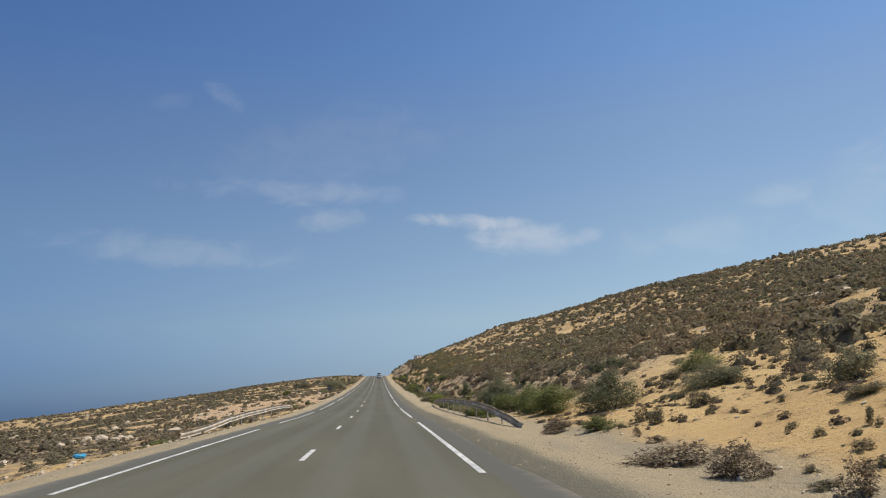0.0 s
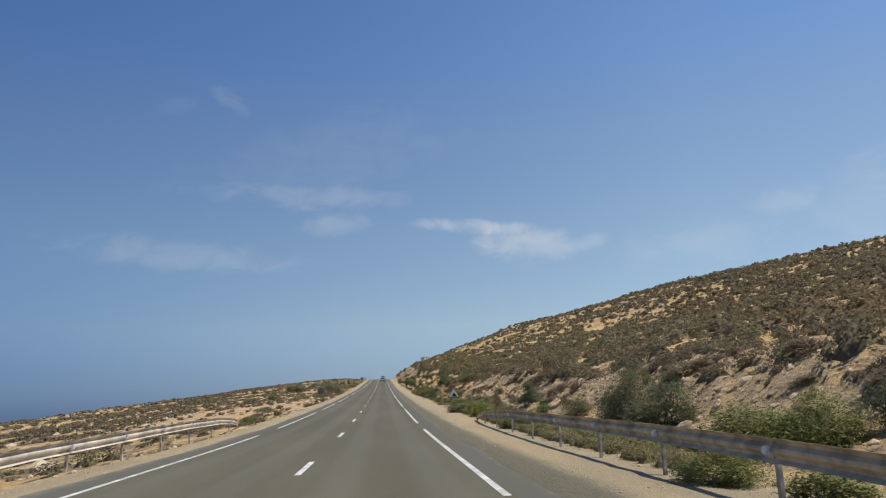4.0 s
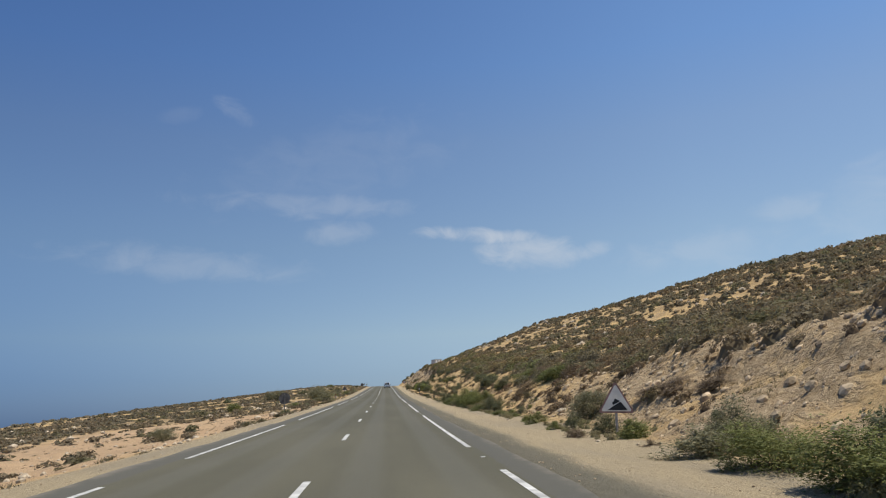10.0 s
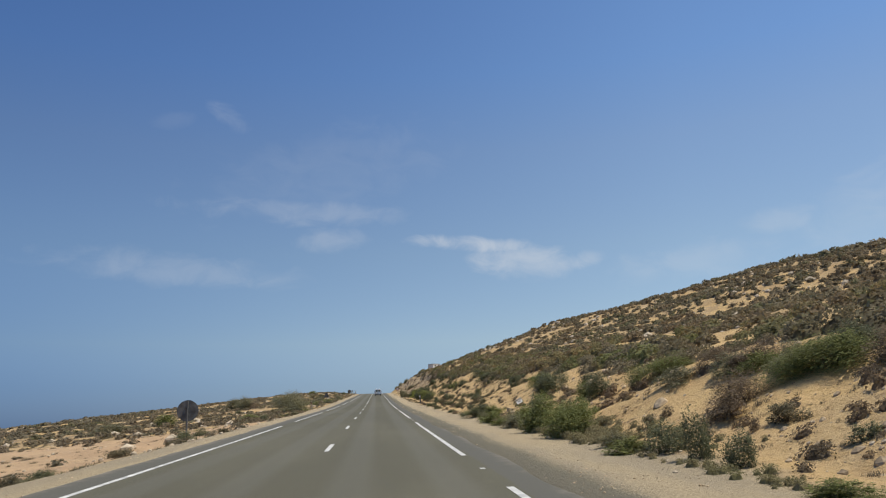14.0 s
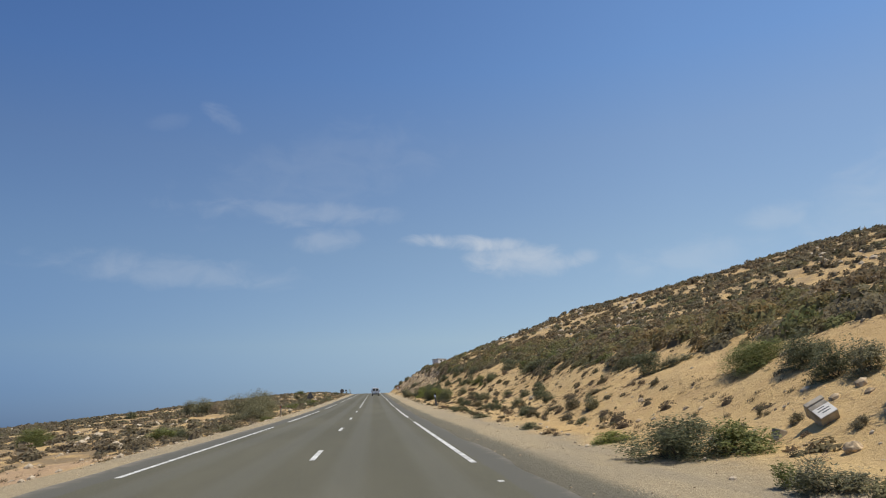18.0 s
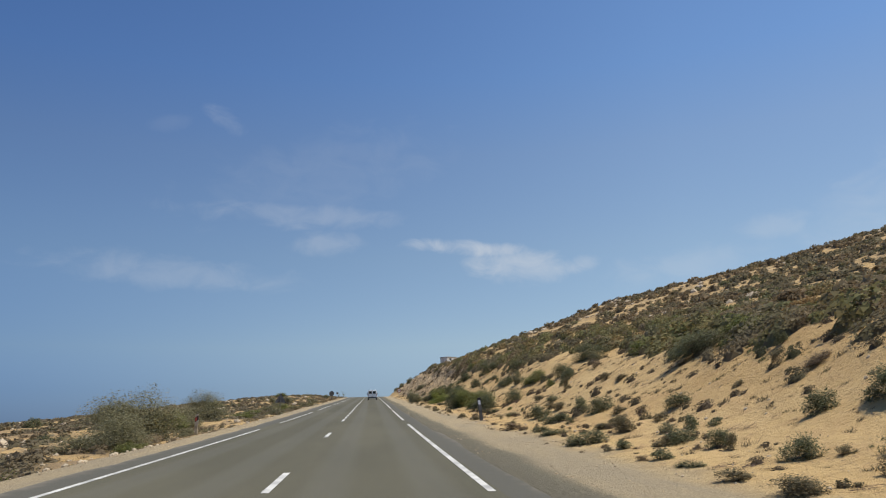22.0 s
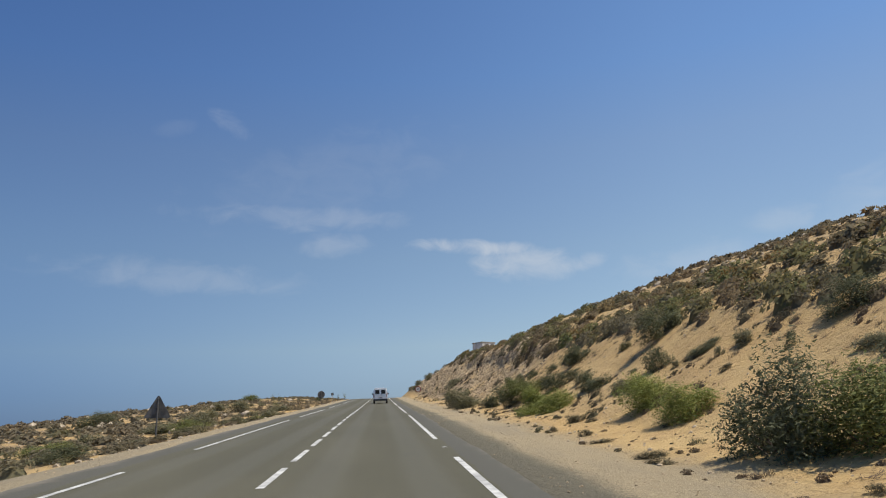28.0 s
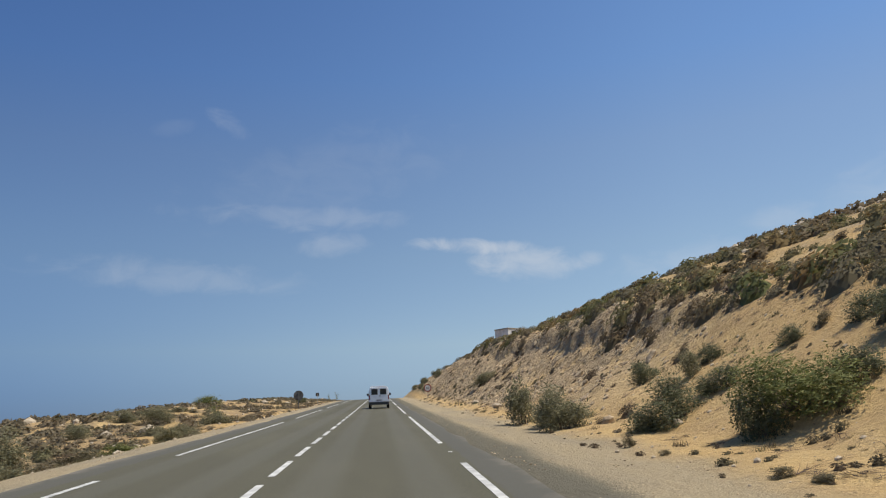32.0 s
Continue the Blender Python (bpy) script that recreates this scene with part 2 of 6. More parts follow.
    blocks = k.n.new("ShaderNodeTexVoronoi")
    k.l.new(k.pos, blocks.inputs["Vector"])
    blocks.inputs["Scale"].default_value = 6.5
    bsep = k.n.new("ShaderNodeSeparateXYZ")
    k.l.new(blocks.outputs["Color"], bsep.inputs[0])
    rubble = k.mix(bsep.outputs[0], (0.36, 0.268, 0.162), (0.56, 0.438, 0.285))
    # edges of large cells darkened: crevice shade put into the rubble colour
    rubble = k.mix(k.ramp(k.voronoi(1.7, "DISTANCE_TO_EDGE"), 0.0, 0.10, 0.3, 0), rubble, (0.19, 0.14, 0.09))
    sand = k.mix(k.math("MULTIPLY", face, 0.8), sand, rubble)
    # worn gravel beside the asphalt
    wob = k.math("MULTIPLY", k.math("SUBTRACT", k.noise(0.35, 4), 0.5), 2.4)
    ax = k.math("ABSOLUTE", x)
    right_edge = k.ramp(k.math("SUBTRACT", k.math("ADD", x, wob), k.ramp(y, 135, 160, 0.9, 0)), 6.6, 8.0, 1, 0)
    left_edge = k.ramp(k.math("ADD", x, k.math("MULTIPLY", wob, 0.35)), -6.4, -5.7, 0, 1)
    gravel = k.math("MULTIPLY", right_edge, left_edge)
    grit = k.noise(42, 3, 0.7)
    gcol = k.mix(k.ramp(grit, 0.3, 0.7), (0.235, 0.183, 0.106), (0.53, 0.43, 0.272))
    gcol = k.mix(k.ramp(k.noise(0.5, 4, 0.6, 0, None, (1.6, 0.25, 1)), 0.42, 0.66, 0, 0.5), gcol, (0.28, 0.24, 0.17))
    near = k.math("MULTIPLY", k.ramp(k.math("ADD", k.math("ADD", k.math("MAXIMUM", x, k.math("SUBTRACT", 1.15, x)), k.math("MULTIPLY", wob, 0.25)), k.math("MULTIPLY", k.math("SUBTRACT", grit, 0.5), 1.6)), 4.85, 5.40, 1, 0), 0.92)
    gcol = k.mix(near, gcol, k.mix(grit, (0.088, 0.083, 0.060), (0.195, 0.178, 0.130)))
    k.colour(k.mix(gravel, sand, gcol))
    h = k.math("ADD", k.math("MULTIPLY", k.noise(5, 6, 0.65), 0.9), k.math("MULTIPLY", k.noise(30, 4, 0.6), 0.35))
    h = k.math("ADD", h, k.math("MULTIPLY", rill, k.math("MULTIPLY", k.math("SUBTRACT", 1.0, k.math("MAXIMUM", gravel, face)), 1.2)))
    crag = k.math("ADD", k.noise(1.6, 9, 0.72, 0.4), k.math("MULTIPLY", k.noise(0.9, 6, 0.7, 0.0, None, (0.5, 0.5, 3.0)), 0.8))
    h = k.math("ADD", h, k.math("MULTIPLY", face, k.math("MULTIPLY", crag, 3.2)))
    k.bump(h, 1.0, 0.11)
    return k.m


def asphalt_material():
    k = Mat("asphalt", 0.8, 0, 0.35)
    x = k.axis(0)
    f = k.noise(38, 5, 0.75)
    big = k.noise(0.35, 5, 0.6, 0, None, (1.0, 0.18, 1.0))
    col = k.mix(k.ramp(f, 0.3, 0.7), (0.060, 0.055, 0.034), (0.119, 0.110, 0.066))
    col = k.mix(k.ramp(big, 0.38, 0.68, 0, 0.55), col, (0.130, 0.119, 0.075))
    # faint wheel tracks, worn smoother by traffic
    tr = 0.0
    for c in (-2.65, -0.95, 0.95, 2.65):
        d = k.math("ABSOLUTE", k.math("SUBTRACT", x, c))
        tr = k.math("MAXIMUM", tr, k.ramp(d, 0.15, 0.55, 1, 0))
    col = k.mix(k.math("MULTIPLY", tr, 0.25), col, (0.142, 0.130, 0.088))
    # old, darker edge strip beyond the edge line
    edge = k.ramp(k.math("ADD", k.math("ABSOLUTE", x), k.math("MULTIPLY", k.noise(1.2, 4), 0.18)), 3.66, 3.72)
    col = k.mix(k.math("MULTIPLY", edge, 0.7), col, k.mix(f, (0.070, 0.067, 0.054), (0.125, 0.118, 0.095)))
    dust = k.ramp(k.math("ADD", k.math("ABSOLUTE", x), k.math("MULTIPLY", k.noise(2.0, 5, 0.65), 0.9)), 4.45, 5.0)
    col = k.mix(k.math("MULTIPLY", dust, 0.6), col, (0.27, 0.23, 0.17))
    crack = k.ramp(k.voronoi(0.35, "DISTANCE_TO_EDGE"), 0.0, 0.012, 1, 0)
    col = k.mix(k.math("MULTIPLY", crack, k.ramp(k.noise(0.2, 3), 0.55, 0.7, 0, 0.35)), col, (0.05, 0.05, 0.045))
    k.colour(col)
    k.rough(k.math("SUBTRACT", 0.86, k.math("MULTIPLY", tr, 0.14)))
    k.bump(f, 0.35, 0.01)
    return k.m


def leaf_material(name, a, b, dry=(0.12, 0.09, 0.055), dryness=0.25):
    k = Mat(name, 0.75, 0, 0.2)
    isl = k.n.new("ShaderNodeNewGeometry").outputs["Random Per Island"]
    col = k.mix(isl, a, b)
    col = k.mix(k.ramp(k.noise(1.3, 3), 0.45, 0.7, 0, dryness), col, dry)
    # noise spots darken the leaf colour, painting shaded gaps between leaves
    col = k.mix(k.ramp(k.noise(17, 3, 0.7), 0.40, 0.60, 0.45, 0), col, tuple(c * 0.5 for c in a))
    r = k.rand()
    col = k.mix(k.math("MULTIPLY", r, 0.25), col, tuple(c * 0.55 for c in a))
    k.colour(col)
    k.translucent(col, 0.35)
    return k.m


def scrub_material(name, tones):
    """Low scrub: the tone drifts from clump to clump over the hillside."""
    k = Mat(name, 0.85, 0, 0.12)
    isl = k.n.new("ShaderNodeNewGeometry").outputs["Random Per Island"]
    f1, f2 = k.noise(0.33, 3, 0.6), k.noise(0.06, 3, 0.6)
    col = k.mix(k.ramp(f1, 0.36, 0.62), tones[0], tones[1])
    col = k.mix(k.ramp(k.noise(0.21, 2, 0.6, 1.0), 0.52, 0.66), col, tones[2])
    col = k.mix(k.ramp(f2, 0.42, 0.6, 0, 0.5), col, tones[3])
    col = k.mix(k.math("MULTIPLY", isl, 0.3), col, tuple(c * 0.65 for c in tones[0]))
    k.colour(col)
    k.translucent(col, 0.35)
    return k.m


M_GROUND, M_ASPHALT = ground_material(), asphalt_material()
M_PAINT = plain("road_paint", (0.56, 0.55, 0.50), 0.7, 0, 0.22, 2.5)
M_SCRUB = scrub_material("scrub_leaves", [(0.190, 0.164, 0.097), (0.262, 0.222, 0.140), (0.184, 0.184, 0.088), (0.288, 0.192, 0.108)])
M_SCRUB_B = scrub_material("bank_scrub_leaves", [(0.240, 0.205, 0.100), (0.190, 0.205, 0.080), (0.330, 0.215, 0.095), (0.290, 0.240, 0.125)])
M_SCRUB_L = scrub_material("seaward_scrub_leaves", [(0.185, 0.158, 0.100), (0.245, 0.205, 0.135), (0.180, 0.172, 0.090), (0.250, 0.180, 0.112)])
LEAF = {
    "D": leaf_material("dark_olive_leaves", (0.146, 0.158, 0.082), (0.255, 0.258, 0.142)),
    "o": leaf_material("olive_leaves", (0.207, 0.202, 0.110), (0.370, 0.342, 0.202)),
    "g": leaf_material("green_leaves", (0.174, 0.199, 0.062), (0.330, 0.336, 0.121), dryness=0.25),
    "G": leaf_material("fresh_green_leaves", (0.224, 0.263, 0.063), (0.448, 0.459, 0.146), dryness=0.15),
    "d": leaf_material("dark_leaves", (0.157, 0.137, 0.078), (0.280, 0.237, 0.137), (0.146, 0.095, 0.056)),
    "b": leaf_material("dry_brown_leaves", (0.202, 0.151, 0.095), (0.347, 0.263, 0.168)),
}
M_TWIG = plain("dry_twigs", (0.13, 0.10, 0.075), 0.9, 0, 0.3, 6)
M_ROCK = plain("limestone", (0.50, 0.385, 0.245), 0.95, 0, 0.35, 2.2, 0.1, 0.6)

# ---- lie of the land ----
SLOPE_Y = np.array([-400., -20, 4, 28, 52, 76, 100, 124, 148, 172, 196, 220, 244, 268, 292, 316, 340, 364, 388, 412, 436, 460, 520, 700, 2000])
SLOPE_V = np.array([.010, .014, .014, .010, .008, .026, .030, .034, .036, .036, .041, .045, .049, .044, .046, .047, .047, .045, .036, .022, .004, -.015, -.03, -.02, .0])
_fine = np.arange(-400., 2001., 2.)
_sl = np.interp(_fine, SLOPE_Y, SLOPE_V)
_rz = np.concatenate([[0.], np.cumsum((_sl[1:] + _sl[:-1]))])
_rz -= np.interp(0., _fine, _rz)


def road_z(y):
    """Height of the road's centre line, y metres along it."""
    return np.interp(y, _fine, _rz)


# heights above the road, across (columns) at stations along the road (rows)
RIGHT_X = np.array([4.4, 7., 9., 11., 13., 16., 22., 30., 60., 110., 200., 420., 1500.])
RIGHT = {}
RIGHT[-400] = (0, -0.05, 0.25, 0.7, 1.2, 1.96, 3.47, 5.4, 11.97, 22.68, 40.53, 54.04, 57.9)
RIGHT[25] = (0, -0.05, 0.25, 0.7, 1.2, 1.96, 3.47, 5.4, 11.97, 22.68, 40.53, 54.04, 57.9)
RIGHT[50] = (0, -0.1, -0.1, 0.4, 1.5, 2.65, 4.05, 5.79, 11.97, 22.68, 40.53, 54.04, 57.9)
RIGHT[100] = (0, -0.05, 0.1, 1.1, 2.2, 3.24, 4.44, 5.98, 11.97, 22.68, 40.53, 55, 57.9)
RIGHT[150] = (0, -0.05, 0.2, 1, 1.9, 2.95, 4.44, 6.18, 11.97, 22.68, 40.53, 55.97, 57.9)
RIGHT[180] = (0, -0.05, 0.25, 0.9, 1.8, 3.39, 4.99, 6.76, 12.34, 23.51, 42.11, 58.77, 58.77)
RIGHT[215] = (0, -0.05, 0.2, 0.8, 1.7, 3.21, 5.22, 7.16, 12.96, 25.15, 44.49, 59.97, 58.03)
RIGHT[250] = (0, -0.05, 0.2, 1.1, 2.2, 4.21, 6.77, 8.7, 15.67, 28.54, 48.36, 63.84, 58.03)
RIGHT[300] = (0, -0.05, 0.3, 1.5, 3.2, 5.62, 8.32, 10.92, 20.24, 32.18, 50.53, 63.77, 58.03)
RIGHT[340] = (0, -0.05, 0.5, 2.5, 4.8, 6.43, 8.07, 11.09, 21.51, 32.68, 48.59, 57.97, 58.03)
RIGHT[385] = (0, 0.0, 1.7, 3.2, 4.4, 5.5, 7.2, 9, 16, 24, 36, 45, 50)
RIGHT[450] = (0, 0, 1.2, 2.2, 3, 4, 5.5, 7, 12, 18, 24, 28, 30)
RIGHT[2000] = (0, -0.05, 0.1, 0.3, 0.6, 1, 2, 3, 6, 10, 16, 20, 20)
LEFT_X = np.array([4.2, 5.6, 8., 11., 16., 25., 40., 70., 120., 200., 320., 1500.])
LEFT = {}
LEFT[-400] = (0, -0.05, -0.5, -0.9, -1.4, -2.3, -3.9, -6.8, -10.5, -16, -36, -80)
LEFT[100] = (0, -0.05, -0.5, -0.85, -1.3, -2.1, -3.6, -6.6, -10.5, -16, -36, -90)
LEFT[180] = (0, -0.05, -0.55, -0.8, -1.1, -1.8, -3, -5.9, -10.2, -16, -36, -95)
LEFT[250] = (0, -0.05, -0.55, -0.7, -0.75, -1.1, -2.2, -5.2, -9.8, -16, -36, -100)
LEFT[330] = (0, -0.05, -0.15, 0.1, 0.6, 0.4, -0.9, -4.4, -9.8, -16, -38, -100)
LEFT[420] = (0, -0.05, 0, 0.2, 0.6, 0.3, -0.9, -4.4, -9.8, -17, -40, -100)
LEFT[2000] = (0, -.05, -.1, -.3, -.6, -1.5, -3.0, -7, -16, -30, -54, -100)


def _across(table, cols, d, y):
    st = sorted(table)
    vals = np.stack([np.interp(d, cols, table[k]) for k in st])
    sy = np.array(st, float)
    i = np.clip(np.searchsorted(sy, y) - 1, 0, len(st) - 2)
    f = np.clip((y - sy[i]) / (sy[i + 1] - sy[i]), 0, 1)
    f = f * f * (3 - 2 * f)
    j = np.arange(len(d))
    return vals[i, j] * (1 - f) + vals[i + 1, j] * f


def land(x, y):
    """Height of the plain ground, without bumps (arrays)."""
    x, y = np.atleast_1d(np.asarray(x, float)), np.atleast_1d(np.asarray(y, float))
    x, y = np.broadcast_arrays(x, y)
    x, y = x.ravel(), y.ravel()
    g = np.where(x >= 0, _across(RIGHT, RIGHT_X, np.abs(x), y), _across(LEFT, LEFT_X, np.abs(x), y))
    return road_z(y) + g


_rng = np.random.default_rng(7)
_lat = _rng.random((64, 64))


def vnoise(x, y):
    """Smooth value noise in 0..1 over the plan (arrays)."""
    xi, yi = np.floor(x).astype(int), np.floor(y).astype(int)
    fx, fy = x - xi, y - yi
    fx, fy = fx * fx * (3 - 2 * fx), fy * fy * (3 - 2 * fy)
    a, b = _lat[xi % 64, yi % 64], _lat[(xi + 1) % 64, yi % 64]
    c, d = _lat[xi % 64, (yi + 1) % 64], _lat[(xi + 1) % 64, (yi + 1) % 64]
    return (a * (1 - fx) + b * fx) * (1 - fy) + (c * (1 - fx) + d * fx) * fy


def fbm(x, y, octaves=4, gain=0.5):
    s, amp, tot = 0.0, 1.0, 0.0
    for o in range(octaves):
        s = s + amp * vnoise(x * 2.03 ** o + 17.3 * o, y * 2.03 ** o + 5.1 * o)
        tot += amp
        amp *= gain
    return s / tot


def ramp01(v, a, b):
    t = np.clip((v - a) / (b - a), 0, 1)
    return t * t * (3 - 2 * t)


def rockiness(x, y):
    """Where the cutting beside the road shows broken rock instead of sand."""
    along = np.maximum(ramp01(y, 33, 41) * (1 - 0.8 * ramp01(y, 104, 128)) * (1 - ramp01(y, 150, 165)), ramp01(y, 262, 282) * (1 - ramp01(y, 425, 455)))
    return along * ramp01(x - 2.2 * (1 - ramp01(y, 44, 54)), 8.2, 9.6) * (1 - ramp01(x, 15 + 3 * (y > 200), 18.5 + 5 * (y > 200)))


def terrain_z(x, y):
    x, y = np.asarray(x, float).ravel(), np.asarray(y, float).ravel()
    z = land(x, y)
    ax = np.abs(x)
    off = np.where(x > 0, ramp01(x, 7.0, 11.0), ramp01(-x, 5.6, 8.0))
    z += off * (fbm(x * 0.16, y * 0.16, 4) - 0.5) * 0.9
    z += off * (fbm(x * 0.9 + 9, y * 0.9, 3) - 0.5) * 0.26
    z += ramp01(ax, 25, 90) * (fbm(x * 0.028 + 3, y * 0.028, 4) - 0.5) * 4.0
    z += ramp01(ax, 4.6, 6) * (fbm(x * 1.6, y * 1.6, 2) - 0.5) * 0.05
    rk = rockiness(x, y)
    # a broken ledge of harder rock above a slope of rubble
    edge = x + (fbm(x * 0.2 + 40, y * 0.22, 4) - 0.5) * 5.0
    tall = ramp01(fbm(x * 0 + 3, y * 0.07 + 21, 3), 0.35, 0.6)
    z += rk * tall * (0.38 * ramp01(edge, 12.2, 13.6) - 0.22 * ramp01(x, 9.5, 12.8))
    high = ramp01(y, 266, 276) * (1 - ramp01(y, 338, 352))
    z += rk * high * (0.75 * ramp01(edge * 0.35 + x * 0.65, 14.5, 14.9) - 0.55 * ramp01(x, 10.5, 14.2))
    z -= rk * high * 0.35 * ramp01(x, 15.5, 19)
    rough = fbm(x * 1.3 + 13, y * 1.0 + 70, 4, 0.62)
    z += rk * (rough - 0.5) * 0.6
    z += rk * (fbm(x * 4.0, y * 4.0 + 11, 2) - 0.5) * 0.13
    # ground lies just under the asphalt
    z -= 0.08 * (1 - np.where(x > 0, ramp01(x, 3.75, 4.15), ramp01(-x, 4.0, 4.35))) + 0.02
    return z


def mesh_object(name, verts, faces, material, smooth=False):
    me = bpy.data.meshes.new(name)
    verts = np.asarray(verts, np.float32)
    faces = np.asarray(faces, np.int32)
    k = faces.shape[1]
    me.vertices.add(len(verts))
    me.vertices.foreach_set("co", verts.ravel())
    me.loops.add(faces.size)
    me.loops.foreach_set("vertex_index", faces.ravel())
    me.polygons.add(len(faces))
    me.polygons.foreach_set("loop_start", np.arange(0, faces.size, k, dtype=np.int32))
    me.polygons.foreach_set("loop_total", np.full(len(faces), k, np.int32))
    me.polygons.foreach_set("use_smooth", np.full(len(faces), smooth))
    me.materials.append(material)
    me.update(calc_edges=True)
    return new(name, me)


def sheet(name, xs, ys, zf, material, smooth=True):
    gx, gy = np.meshgrid(xs, ys)
    v = np.stack([gx.ravel(), gy.ravel(), zf(gx.ravel(), gy.ravel())], 1)
    nx, ny = len(xs), len(ys)
    i = (np.arange(ny - 1)[:, None] * nx + np.arange(nx - 1)[None]).ravel()
    f = np.stack([i, i + 1, i + 1 + nx, i + nx], 1)
    return mesh_object(name, v, f, material, smooth)


def grow(start, step, end, rate):
    out = [start]
    while abs(out[-1]) < abs(end):
        out.append(out[-1] + step)
        step *= rate
    return out


# ---- the large structure ----
xs = np.unique(np.round(np.concatenate([grow(-9.0, -0.42, -1500, 1.045)[::-1], np.arange(-9, 7.5, 0.4), np.arange(7.5, 18, 0.28), grow(18, 0.34, 1500, 1.055)]), 3))
ys = np.unique(np.round(np.concatenate([grow(-6.0, -1.0, -400, 1.12)[::-1], np.arange(-6, 350, 0.58), grow(350, 0.7, 2000, 1.03)]), 3))
tagged(sheet("ground", xs, ys, terrain_z, M_GROUND), "dry sandy hillside sloping down past the road towards the sea", "ground", kind="structure")

M_SEA = Mat("sea_water", 0.25, 0, 0.5)
M_SEA.colour(M_SEA.mix(M_SEA.noise(0.01, 3), (0.020, 0.060, 0.125), (0.030, 0.080, 0.150)))
M_SEA.bump(M_SEA.noise(0.15, 4), 0.3, 0.4)
sea = sheet("water", np.linspace(-5200, -60, 40), np.linspace(-1500, 5600, 50), lambda x, y: np.full(x.shape, -29.0), M_SEA.m)
tagged(sea, "calm deep blue sea reaching to the hazy horizon", "sea", kind="structure")


def edge_wobble(y, seed):
    return (fbm(y * 0.35 + seed, y * 0 + seed, 3) - 0.5) * 0.34


def road():
    cols = np.array([-4.35, -4.34, -3.6, -2.4, -1.2, 0, 1.2, 2.4, 3.6, 4.19, 4.2])
    yy = np.arange(-60, 620, 0.5)
    gx, gy = np.meshgrid(cols, yy)
    w = np.where(gx < -4, edge_wobble(gy, 3.0), np.where(gx > 4, edge_wobble(gy, 11.0), 0))
    gx2 = gx + w
    z = road_z(gy) - 0.0
    z = np.where((gx <= -4.35) | (gx >= 4.2), z - 0.09, z)
    nx, ny = len(cols), len(yy)
    i = (np.arange(ny - 1)[:, None] * nx + np.arange(nx - 1)[None]).ravel()
    f = np.stack([i, i + 1, i + 1 + nx, i + nx], 1)
    return mesh_object("road", np.stack([gx2.ravel(), gy.ravel(), z.ravel()], 1), f, M_ASPHALT)


road_ob = tagged(road(), "worn grey asphalt road climbing straight uphill", "road", kind="structure")


def marking(name, x, y0, y1, width):
    n = max(1, int(math.ceil((y1 - y0) / 2.0)))
    yy = np.linspace(y0, y1, n + 1)
    m = sheet(name, np.array([x - width / 2, x + width / 2]), yy, lambda a, b: road_z(b) + 0.005, M_PAINT)
    if x < -3:
        # the seaward lane narrows towards the crest
        for v in m.data.vertices:
            v.co.x += 0.40 * float(ramp01(v.co.y, 185.0, 265.0))
    m.parent = road_ob
    return m


GAPS = [(9.5, 16.0), (36.5, 42.7), (63.7, 69.5), (90.8, 96.2), (119.0, 125.0), (146.4, 152.6), (174.8, 181.0), (206.0, 211.2), (232.9, 238.5), (258.3, 263.4), (283.5, 289.0), (309, 315), (335, 341), (361, 367), (387, 393), (413, 419)]
SEAWARD_GAPS = [{119.0: (113.6, 119.2), 206.0: (204.6, 211.7)}.get(g[0], g) for g in GAPS]
for side, gaps in ((-3.5, SEAWARD_GAPS), (3.46, GAPS)):
    for (a0, a1), (b0, b1) in zip(gaps[:-1], gaps[1:]):
        marking("edge_line", side, a1, b0, 0.125)
    marking("edge_line", side, -18, 9.5, 0.125)
for k in range(-2, 13):
    marking("lane_dash", 0.04, 19.9 + 13.48 * k, 22.9 + 13.48 * k, 0.13)
marking("lane_dash", 0.04, 196.7, 199.8, 0.13)
y0 = 211.9
for k in range(0, 52):
    marking("lane_dash", 0.04, y0, y0 + (3.0 if k < 6 else 2.8), 0.13)
    y0 += 4.33 if k < 6 else 3.94
for a0, a1 in GAPS:
    marking("edge_stud", 3.46, (a0 + a1) / 2 - 0.16, (a0 + a1) / 2 + 0.02, 0.10)

# ---- scrub ----


